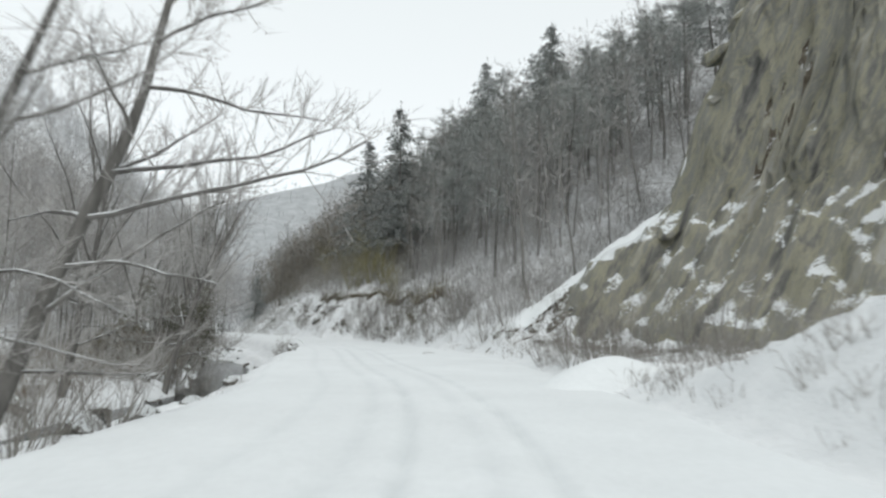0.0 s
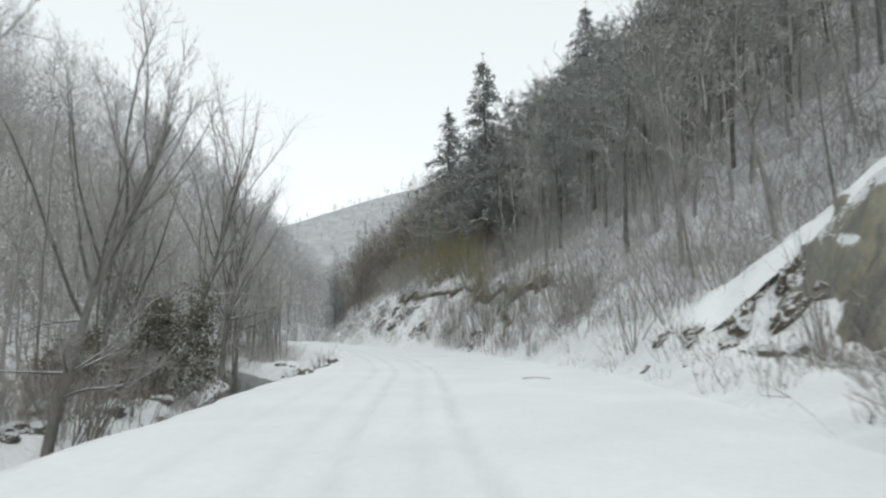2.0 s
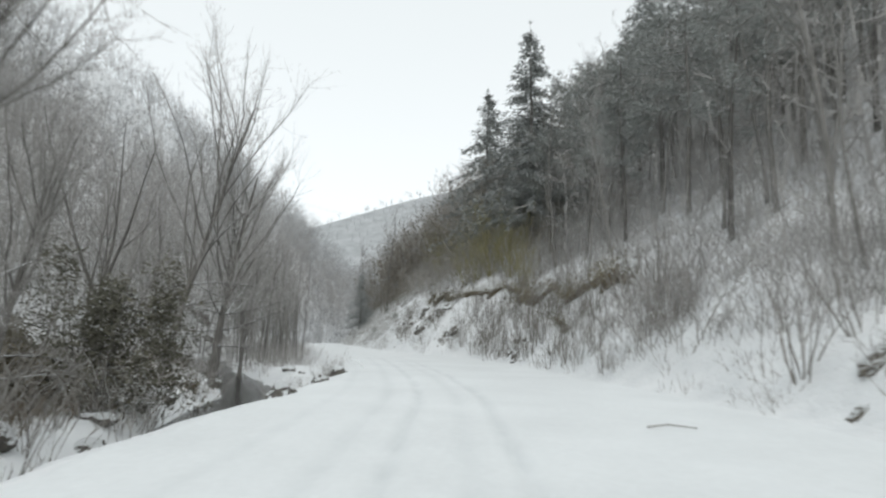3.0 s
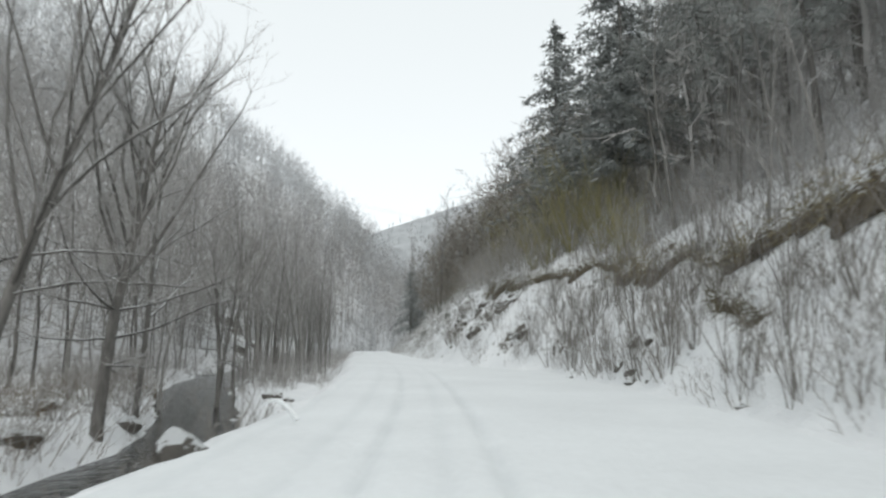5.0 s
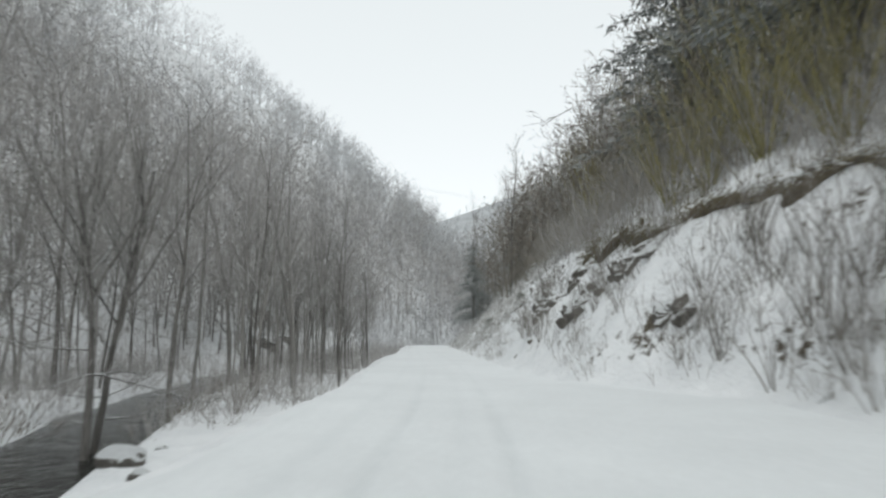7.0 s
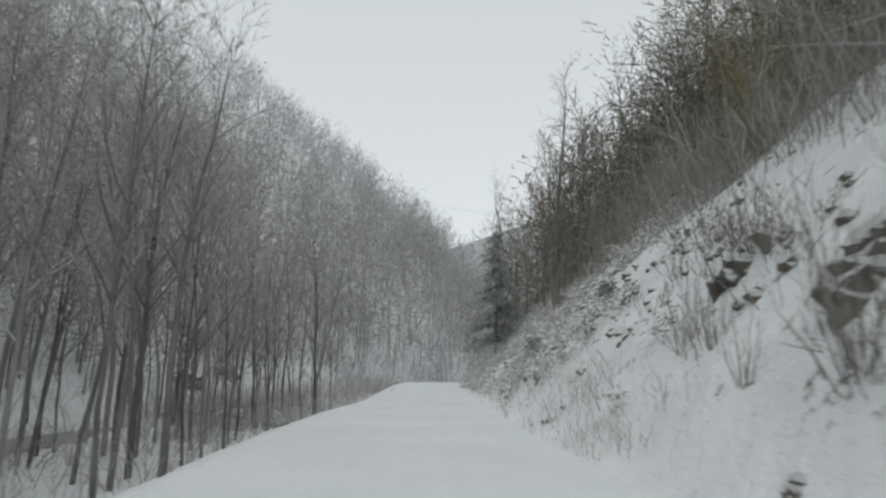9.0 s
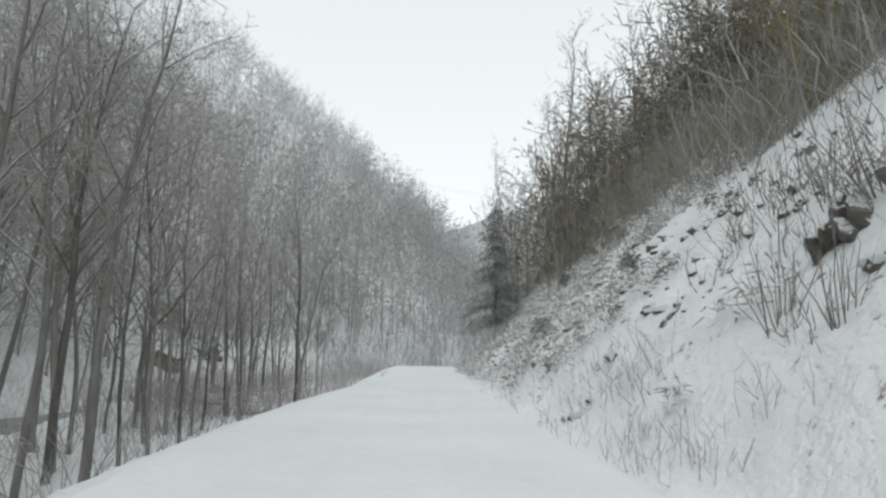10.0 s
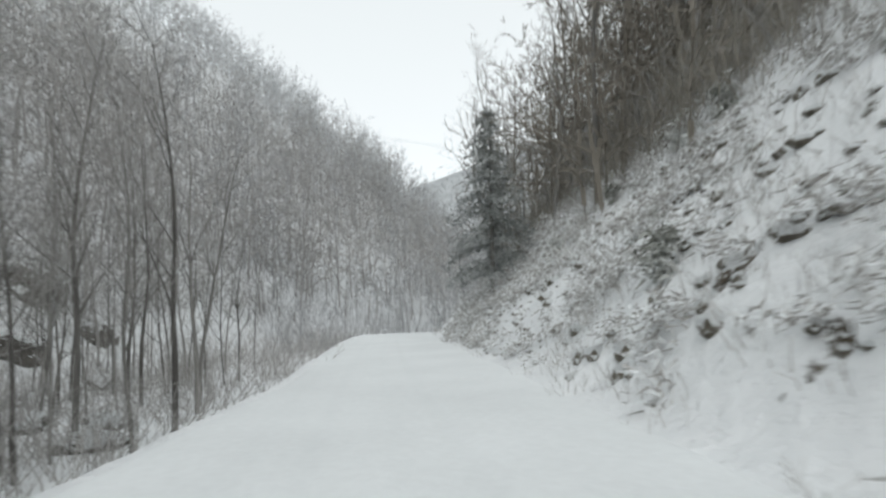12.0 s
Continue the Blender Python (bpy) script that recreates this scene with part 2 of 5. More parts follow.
def edge_left(s):
    return np.interp(s, (-100, 8, 15, 25, 33, 44, 60, 70, 82, 90, 95, 99, 130), (-4.6, -4.4, -3.8, -3.8, -4.1, -3.2, -3.3, -3.2, -3.05, -2.8, -2.5, -2.1, -2.1)) + np.interp(s, (60, 80), (0.26, 0.14)) * rough(s, 0 * s, 4.0, 71) + 0.1 * rough(s, 0 * s, 1.5, 73)


def edge_right(s):
    return np.interp(s, (-100, 0, 15, 22, 30, 36, 40, 46, 54, 63.5, 68.5, 78, 95, 130), (3.6, 3.6, 4.2, 5.4, 6.1, 5.7, 5.2, 5.2, 5.6, 5.4, 2.8, 2.5, 2.7, 3.0)) + 0.25 * rough(s, 0 * s, 4.0, 72)


def road_dip(s):
    """The road runs level and dips away past a brow."""
    return -0.035 * np.clip(s - 128, 0, None)


def rock_height(x, y):
    """The spur of rock that comes down to the road, and the wall behind it."""
    ridge_y = 33.8 - 0.12 * x
    r = 1.45 + 0.74 * x
    across = y - ridge_y
    south = 0.5 * (np.sqrt(across**2 + 1.6) - across)
    north = 0.5 * (np.sqrt(across**2 + 1.6) + across)
    h = r + 1.5 - 1.15 * south - 1.3 * north + 0.5 * rough(x, y, 2.5, 21)
    h = h + 2.6 * np.clip(h - 8.0, 0, 4.5) - 0.5 * np.clip(h - 24, 0, None)
    return np.where(x > -3.6, h, -9)


WATER_Z = -1.9


def height(x, y, with_rock=True):
    x, y = np.atleast_1d(np.asarray(x, float)), np.atleast_1d(np.asarray(y, float))
    s, u = along(x, y)
    el, er = edge_left(s), edge_right(s)
    # uphill side
    v = np.clip(u - er, 0, None)
    steep = np.interp(s, (-100, 25, 33, 42, 48, 63, 68, 90, 130), (0.95, 0.9, 0.72, 0.85, 1.15, 1.2, 1.15, 1.05, 0.9))
    bank = np.interp(s, (-100, 7.5, 9.8, 12, 18, 30, 42, 50, 66, 72, 84), (2.3, 2.3, 1.0, 0.4, 0.35, 0.6, 4.6, 4.3, 4.5, 5.4, 8.0)) + 0.8 * smooth(30, 44, s) * rough(s, 0 * s, 14, 5)
    up = steep * v
    hill = np.where(up < bank, up, bank + np.interp(s, (-100, 28, 42), (0.05, 0.05, 0.80)) * (v - bank / steep))
    hill = hill * smooth(-0.2, 1.2, v) + 0.22 * smooth(0, 1.5, v) * rough(x, y, 1.7, 3) + 0.5 * smooth(1.5, 5, v) * rough(x, y, 4.5, 4)
    hill = hill + 2.2 * smooth(8, 30, v) * rough(x, y, 22, 6)
    hill = np.where(hill > 70, 70 + 0.25 * (hill - 70), hill)
    # river side
    w = np.clip(el - u, 0, None)
    shelf = np.interp(s, (-100, 8, 13, 19, 26, 55, 75, 95, 130), (5.0, 4.6, 3.4, 1.2, 0.1, 0, 4.5, 7, 10)) * (1 + 0.25 * rough(s, 0 * s, 9, 8))
    wide = np.interp(s, (10, 24, 30, 38, 48, 62, 75), (2.5, 3.0, 1.8, 2.6, 3.5, 3.5, 4.5)) + 0.3 * rough(s, 0 * s, 17, 9)
    a = 0.3 * w + 0.75 * np.clip(w - 0.35, 0, 1.4) + 0.3 * np.clip(w - 1.7, 0, None)
    drop = -np.minimum(a, np.where(w < 1.9 + shelf, 1.15 + 0.2 * rough(x, y, 2, 10), 9))
    bed = np.clip(-np.minimum(a, 9), WATER_Z - 0.6, None)
    drop = np.where(w > 1.9 + shelf, np.maximum(-1.1 - 0.8 * (w - 1.9 - shelf), WATER_Z - 0.6), np.maximum(drop, bed))
    far = w - (3.0 + shelf + wide)
    plain = -1.15 + 0.03 * np.clip(far, 0, 60) + 0.35 * rough(x, y, 5, 11)
    drop = np.where(far > -0.8, np.maximum(drop, np.minimum(WATER_Z - 0.6 + 0.9 * (far + 0.8), plain)), drop)
    drop = drop + 0.12 * smooth(0.2, 1.5, w) * rough(x, y, 1.3, 12)
    z = np.where(u > 0, hill, drop) + road_dip(s)
    # the left hillside, which closes the valley ahead
    fx, fy = x + 50, y - 57
    d = -0.961 * fx - 0.276 * fy
    run = -0.276 * fx + 0.961 * fy
    d = d + 11 * smooth(75, 145, run) * (1 - smooth(175, 260, run)) * smooth(5, 24, -u)
    top = np.interp(run, (-150, 60, 110, 140, 175, 200, 330, 600), (97, 94, 92, 92, 83, 75, 67, 68))
    side = 0.92 * d + 3.0 * rough(x, y, 26, 13) * smooth(0, 25, d)
    side = np.where(side > top - 8, top - 8 + 16 * (1 - np.exp(-(side - top + 8) / 16)), side)
    z = np.where(u < 0, np.maximum(z, side - 0.8), z)
    # distant hills
    q = 0.26 * (-x) + 0.966 * y
    lift = np.clip(0.6 * (q - 300), 0, None)
    brow = np.interp(x, (-900, -330, -265, -163, -90, 500), (20, 34, 50, 128, 165, 190))
    z = np.maximum(z, np.minimum(lift, brow + 0.03 * np.clip(q - 600, 0, 900)) + 9 * rough(x, y, 90, 14) * (lift > 0) - 6 * (lift <= 0) - 400 * (lift <= 0))
    if with_rock:
        z = np.maximum(z, np.where((u > er) & (y < 48) & (x < 60), rock_height(x, y) - 0.3 - 0.25 * smooth(0.4, 1.6, rock_height(x, y)) - 1.1 * smooth(4, 8, rock_height(x, y)), -99))
    return z


def height_at(x, y):
    return float(height(x, y)[0])


# ---------------------------------------------------------------- mesh helpers
def mesh_of(name, verts, faces, mat, smooth_faces=False):
    me = bpy.data.meshes.new(name)
    me.from_pydata(np.asarray(verts).tolist(), [], np.asarray(faces).tolist() if isinstance(faces, np.ndarray) else faces)
    me.materials.append(mat)
    if smooth_faces:
        me.polygons.foreach_set("use_smooth", [True] * len(me.polygons))
    me.update()
    return me


def part(name, me, parent, label=""):
    """Links a mesh as one part under a thing."""
    ob = new(name, me)
    ob.parent = parent
    return tagged(ob, label)


def thing(name, label, category, group="", m=None):
    ob = new(name)
    ob.empty_display_size = 0.2
    if m is not None:
        ob.matrix_basis = m
    return tagged(ob, label, category, group)


def tubes(segs, sides):
    """One tapered tube for each row x0 y0 z0 x1 y1 z1 r0 r1: verts and faces."""
    segs = np.asarray(segs, float)
    p, q, r0, r1 = segs[:, 0:3], segs[:, 3:6], segs[:, 6], segs[:, 7]
    d = q - p
    d /= np.linalg.norm(d, axis=1)[:, None] + 1e-9
    ref = np.where(np.abs(d @ np.array([0.94, 0.33, 0.05]))[:, None] > 0.93, np.array([[0, 0, 1.0]]), np.array([[0.94, 0.33, 0.05]]))
    a = np.cross(d, ref)
    a /= np.linalg.norm(a, axis=1)[:, None]
    b = np.cross(d, a)
    joined = np.zeros(len(segs), bool)
    joined[1:] = (np.abs(p[1:] - q[:-1]).max(1) < 1e-6) & ((a[1:] * a[:-1]).sum(1) > 0.3)
    back = np.where(joined, np.arange(len(segs)) - 1, np.arange(len(segs)))
    ang = np.arange(sides) * 2 * np.pi / sides + np.pi / 2
    ring = a[:, None] * np.cos(ang)[None, :, None] + b[:, None] * np.sin(ang)[None, :, None]
    v = np.concatenate([p[:, None] + ring[back] * r0[:, None, None], q[:, None] + ring * r1[:, None, None]], 1)
    n = len(segs)
    k = np.arange(sides)
    quad = np.stack([k, (k + 1) % sides, (k + 1) % sides + sides, k + sides], 1)
    f = np.arange(n)[:, None, None] * 2 * sides + quad[None]
    f[joined, :, 0] -= sides
    f[joined, :, 1] -= sides
    used, f = np.unique(f, return_inverse=True)
    return v.reshape(-1, 3)[used], f.reshape(-1, 4)


def ribbons(segs, r):
    """Thin tapered blades for twigs far off, two triangles each."""
    p, q, r0, r1 = segs[:, 0:3], segs[:, 3:6], segs[:, 6:7], segs[:, 7:8]
    a = np.cross(q - p, r.normal(0, 1, (len(segs), 3)))
    a /= np.linalg.norm(a, axis=1)[:, None] + 1e-9
    v = np.stack([p - a * r0, p + a * r0, q + a * r1, q - a * r1], 1).reshape(-1, 3)
    return v, np.arange(len(v)).reshape(-1, 4)


def sheet(xs, ys, zs):
    """A grid of quads from 2D arrays."""
    r, c = zs.shape
    v = np.stack([xs.ravel(), ys.ravel(), zs.ravel()], 1)
    i = np.arange(r * c).reshape(r, c)
    f = np.stack([i[:-1, :-1], i[:-1, 1:], i[1:, 1:], i[1:, :-1]], -1).reshape(-1, 4)
    return v, f


# ---------------------------------------------------------------- ground, road, river
def spaced(lo, hi, step, far_lo, far_hi, grow=1.16):
    out = list(np.arange(lo, hi + step / 2, step))
    d, x = step, hi
    while x < far_hi:
        d *= grow
        x += d
        out.append(x)
    d, x = step, lo
    while x > far_lo:
        d *= grow
        x -= d
        out.insert(0, x)
    return np.array(out)


gx = spaced(-62, 22, 0.42, -2600, 2600)
gy = spaced(-6, 116, 0.42, -1500, 3200)
GX, GY = np.meshgrid(gx, gy)
GZ = height(GX.ravel(), GY.ravel()).reshape(GX.shape)
gs, gu = along(GX.ravel(), GY.ravel())
on_road = ((gu > edge_left(gs) + 0.3) & (gu < edge_right(gs) - 0.3)).reshape(GX.shape)
GZ = GZ - 0.12 * on_road
v, f = sheet(GX, GY, GZ)
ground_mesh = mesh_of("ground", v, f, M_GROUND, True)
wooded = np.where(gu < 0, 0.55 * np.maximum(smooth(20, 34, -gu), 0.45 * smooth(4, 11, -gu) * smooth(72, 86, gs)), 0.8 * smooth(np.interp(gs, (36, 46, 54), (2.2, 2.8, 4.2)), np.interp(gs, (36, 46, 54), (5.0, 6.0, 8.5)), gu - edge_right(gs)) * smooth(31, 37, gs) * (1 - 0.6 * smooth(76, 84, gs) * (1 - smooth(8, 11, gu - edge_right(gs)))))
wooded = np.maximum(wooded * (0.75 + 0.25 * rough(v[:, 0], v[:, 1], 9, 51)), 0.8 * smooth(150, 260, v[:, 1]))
# amount of painted haze, growing with distance up the valley
hazed = smooth(190, 330, v[:, 1])
ground_mesh.attributes.new("hazed", "FLOAT", "POINT").data.foreach_set("value", hazed)
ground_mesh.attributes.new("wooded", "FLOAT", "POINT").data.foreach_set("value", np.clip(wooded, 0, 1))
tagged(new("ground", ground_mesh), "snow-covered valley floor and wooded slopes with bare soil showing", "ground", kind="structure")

rs = np.arange(-60, 180, 0.6)
ru = np.linspace(0, 1, 110)
RS, RU = np.meshgrid(rs, ru, indexing="ij")
EL, ER = edge_left(RS) - 0.25, edge_right(RS) + 0.15
RUU = EL + (ER - EL) * RU
RX, RY = spot(RS, RUU)


def rut(u, c, w=0.13):
    return np.exp(-((u - c) / w) ** 2)


drift = np.interp(RS, (0, 28, 40, 55, 90), (0.0, 0.0, -0.35, -0.55, -0.2)) + 0.08 * np.sin(RS / 6.0)
TRACKS = ((-0.62, 0.09, 1.0), (0.76, 0.09, 1.0), (-1.25, 0.12, 0.6), (0.2, 0.12, 0.5), (-2.3, 0.1, 0.45))
fresh = np.interp(RS, (50, 72), (1.0, 0.2))
RZ = road_dip(RS) + 0.035 - 0.05 * fresh * sum(k * rut(RUU, c + drift * (1 if c > -1 else 1.3), w) for c, w, k in TRACKS)
RZ = RZ + 0.018 * rough(RX, RY, 0.9, 31) + 0.03 * rough(RX, RY, 3.5, 32)
rim = np.minimum(RUU - EL, ER - RUU)
RZ = RZ - 0.16 * (1 - smooth(0, 0.5, rim)) + 0.03 * rough(RX, RY, 0.6, 33) * (1 - smooth(0.2, 1.2, rim))
v, f = sheet(RX, RY, RZ)
road_mesh = mesh_of("road", v, f, M_ROAD, True)
pressed = 0.5 * fresh * sum(k * rut(RUU, c + drift * (1 if c > -1 else 1.3), w * 1.2) for c, w, k in TRACKS) + 0.08
road_mesh.attributes.new("pressed", "FLOAT", "POINT").data.foreach_set("value", np.clip(pressed, 0, 1).ravel())
tagged(new("road", road_mesh), "snow-covered country road with faint tyre tracks", "road", kind="structure")

ws = np.arange(-90, 230, 1.0)
wu = np.linspace(-24, -4.6, 14)
WS, WU = np.meshgrid(ws, wu, indexing="ij")
WX, WY = spot(WS, WU)
v, f = sheet(WX, WY, np.full(WS.shape, WATER_Z) + road_dip(WS))
tagged(new("water", mesh_of("water", v, f, M_WATER, True)), "dark shallow river running beside the snowy road", "water", kind="structure")

# ---------------------------------------------------------------- rock face and spur
cx, cy = np.arange(-2.4, 30, 0.17), np.arange(6, 38, 0.17)
CX, CY = np.meshgrid(cx, cy)
CZ = rock_height(CX, CY)
eps = 0.1
nx = -(rock_height(CX + eps, CY) - rock_height(CX - eps, CY)) / (2 * eps)
ny = -(rock_height(CX, CY + eps) - rock_height(CX, CY - eps)) / (2 * eps)
ln = np.sqrt(nx**2 + ny**2 + 1)
strata = CX * 0.75 - CY * 0.45 - CZ * 0.42
bulge = 0.5 * rough(strata, CZ * 0.22, 1.6, 41, 4) + 0.9 * rough(strata, CZ * 0.15, 5.0, 42, 2) - 0.35 * np.abs(rough(strata, CZ * 0.3 + CY * 0.2, 1.1, 43, 3))
beds = strata / 1.5 + 0.7 * rough(CX, CY + CZ, 4, 45)
step = beds - np.floor(beds)
bulge = bulge + 0.42 * step * (1 - smooth(0.86, 1.0, step)) + 0.18 * np.abs(((strata * 1.9 + CZ * 0.25) % 1.0) - 0.5)
bulge = bulge * (1 + 0.7 * smooth(4, 9, CZ))
bulge = bulge * smooth(0.6, 2.2, np.abs(CY - 33.8 + 0.12 * CX) + 0.12 * np.clip(CX - 9, 0, None))
bulge = bulge * (0.25 + 0.75 * smooth(0.8, 5.0, CZ)) + 0.3 * rough(CX, CY, 0.8, 44) * smooth(0.3, 1.2, CZ) - 0.6 * (1 - smooth(0.3, 1.3, CZ + 0.9 * rough(CX, CY, 2.6, 49) + 0.4 * rough(CX, CY, 0.8, 50)))
bulge = bulge + 0.16 * np.abs(((strata * 3.1 + 0.9 * rough(CX, CY + CZ, 2.0, 52)) % 1.0) - 0.5) * smooth(1.5, 4, CZ) - 0.7 * (1 - smooth(1.5, 4.5, CX + 0.8 * rough(CX, CY, 1.8, 53)))
v, f = sheet(CX + bulge * nx / ln, CY + bulge * ny / ln, CZ + bulge / ln)
gsurf = height(CX.ravel(), CY.ravel(), False)
keep = (CZ.ravel() > np.minimum(gsurf, 60) - 1.2)
f = f[keep[f].any(1)]
used = np.unique(f)
remap = np.zeros(len(v), int)
remap[used] = np.arange(len(used))
cliff = thing("cliff", "steep streaked tan and grey rock cliff with snow on its ledges", "cliff")
part("rock_wall", mesh_of("rock_wall", v[used], remap[f], M_ROCK, True), cliff)

kx, kw = np.meshgrid(np.arange(-1.0, 10.5, 0.16), np.linspace(-1.0, 1.4, 17), indexing="ij")
ky = 33.8 - 0.12 * kx + kw * (1 + 0.35 * rough(kx, 0 * kx, 1.5, 46) + 0.3 * rough(kx, 0 * kx, 0.5, 48))
kz = rock_height(kx, ky) + (0.2 + 0.24 * rough(kx, ky, 0.9, 47)) * (1 - np.abs((kw - 0.2) / 1.2) ** 3) - 0.25 * np.abs((kw - 0.2) / 1.2) ** 3 - 0.7 * (1 - smooth(-1.0, 1.0, kx)) - 0.8 * smooth(9, 10.5, kx)
part("snow_crest", mesh_of("snow_crest", *sheet(kx, ky, kz), M_SNOW, True), cliff, "band of snow along the crest of the spur")

# ---------------------------------------------------------------- trees
rng = np.random.default_rng(7)


def unit(a):
    return a / (np.linalg.norm(a) + 1e-9)


def shoot(r, p, d, length, rad, steps, wobble, lift, tip=0.35):
    """A wandering branch: its segments, and its points for side shoots."""
    out, pts = [], []
    for i in range(steps):
        d = unit(d + r.normal(0, wobble, 3) + np.array([0, 0, lift]))
        q = p + d * length / steps
        ra, rb = rad * (1 - (1 - tip) * i / steps), rad * (1 - (1 - tip) * (i + 1) / steps)
        out.append((*p, *q, ra, rb))
        pts.append((q, d, rb, (i + 1) / steps))
        p = q
    return out, pts


def sideways(r, d, angle):
    a = unit(np.cross(d, r.normal(0, 1, 3)))
    return unit(d * math.cos(angle) + a * math.sin(angle))


def grow_bare(seed, tall, rad, lean=(0, 0), first=0.3, limbs=14, seconds=6, twigs=5, spread=0.75, forks=1, limb_len=0.36, droop=0.06, twig_r=0.007, single=0):
    """Segments of a leafless tree: trunk and limbs, twigs."""
    r = np.random.default_rng(seed)
    wood, fine = [], []
    stems = []
    d0 = unit(np.array([lean[0], lean[1], 1.0]))
    if forks == 1:
        seg, pts = shoot(r, np.zeros(3) - d0 * 0.5, d0, tall, rad, 12, 0.05, 0.05, 0.12)
        wood += seg
        stems.append((pts, tall))
    else:
        fork_at = tall * 0.32
        seg, pts = shoot(r, np.zeros(3) - d0 * 0.5, d0, fork_at, rad, 5, 0.035, 0.03, 0.75)
        wood += seg
        for k in range(forks):
            a = k * 2 * math.pi / forks + r.uniform(-0.4, 0.4)
            dd = unit(pts[-1][1] + np.array([math.cos(a), math.sin(a), 0]) * r.uniform(0.3, 0.5))
            seg2, pts2 = shoot(r, pts[-1][0], dd, tall * 0.66 * r.uniform(0.85, 1.1), rad * 0.6, 9, 0.06, 0.05, 0.15)
            wood += seg2
            stems.append((pts2, tall * 0.7))
        for k in range(3):
            q, d, rb, _ = pts[r.integers(2, 5)]
            seg2, pts2 = shoot(r, q, sideways(r, d, 1.25), tall * 0.33, rad * 0.25, 6, 0.1, 0.03, 0.2)
            wood += seg2
            stems.append((pts2, tall * 0.3))
    for pts, size in stems:
        n = max(3, limbs // len(stems))
        for k in range(n):
            f0 = first + (1 - first) * (k + r.uniform(0, 1)) / n
            q, d, rb, fr = pts[min(len(pts) - 1, int(f0 * len(pts)))]
            ll = size * limb_len * r.uniform(0.6, 1.15) * (1.15 - 0.6 * fr)
            seg, lp = shoot(r, q, sideways(r, d, spread * r.uniform(0.75, 1.25)), ll, max(rb * 0.55, 0.014), 4 if single else 5, 0.1, droop, 0.3)
            wood += seg
            for j in range(seconds):
                q2, d2, rb2, _ = lp[int(len(lp) * (j + r.uniform(0, 0.99)) / seconds)]
                sl = ll * 0.42 * r.uniform(0.5, 1.2)
                seg, sp = shoot(r, q2, sideways(r, d2, r.uniform(0.5, 0.9)), sl, max(rb2 * 0.5, twig_r * 1.3), 2 if single else 3, 0.13, droop, 0.4)
                fine += seg
                for i in range(twigs):
                    q3, d3, rb3, _ = sp[i % len(sp)]
                    seg, _ = shoot(r, q3, sideways(r, d3, r.uniform(0.4, 0.9)), sl * 0.5 * r.uniform(0.5, 1.2), twig_r, 1 if single else 2, 0.15, 0.06, 0.5)
                    fine += seg
    return np.array(wood), np.array(fine)


def twiggery(fine):
    """Side shoots as tubes, the thinnest twigs as blades."""
    thin = fine[:, 6] < 0.0075
    v1, f1 = tubes(fine[~thin], 3)
    v2, f2 = ribbons(fine[thin], rng)
    return np.concatenate([v1, v2]), np.concatenate([f1, f2 + len(v1)])


def bare_tree(name, label, group, data, bark=None, twig=None, near=False):
    wood, fine = data
    ob = thing(name, label, "tree", group)
    stem = 1
    while stem < len(wood) and np.abs(wood[stem, 0:3] - wood[stem - 1, 3:6]).max() < 1e-6:
        stem += 1
    part("trunk", mesh_of("trunk", *tubes(wood[:stem], 6), bark or M_BARK, True), ob)
    lv, lf = tubes(wood[stem:], 5)
    tv, tf = twiggery(fine) if near else ribbons(fine, rng)
    crown = mesh_of("crown", np.concatenate([lv, tv]), np.concatenate([lf, tf + len(lv)]), twig or M_TWIG)
    crown.materials.append(bark or M_BARK)
    limb = np.arange(len(crown.polygons)) < len(lf)
    crown.polygons.foreach_set("material_index", limb.astype(np.int32))
    crown.polygons.foreach_set("use_smooth", limb)
    part("crown", crown, ob, "leafless boughs and fine twigs dusted with snow")
    return ob


def blades(r, centre, size, count, flat=0.5, long=0.32, wide=0.09, axis=None):
    """Needle tufts: thin triangles round a point."""
    c = centre + r.normal(0, 1, (count, 3)) * size
    d = r.normal(0, 1, (count, 3)) * np.array([1, 1, flat])
    if axis is not None:
        d = d + axis * 1.2
    d /= np.linalg.norm(d, axis=1)[:, None]
    a = np.cross(d, r.normal(0, 1, (count, 3)))
    a /= np.linalg.norm(a, axis=1)[:, None]
    ln_ = long * r.uniform(0.6, 1.3, (count, 1))
    v = np.stack([c - a * wide / 2, c + a * wide / 2, c + d * ln_], 1)
    return v.reshape(-1, 3)


def tris(v):
    return v, np.arange(len(v)).reshape(-1, 3)


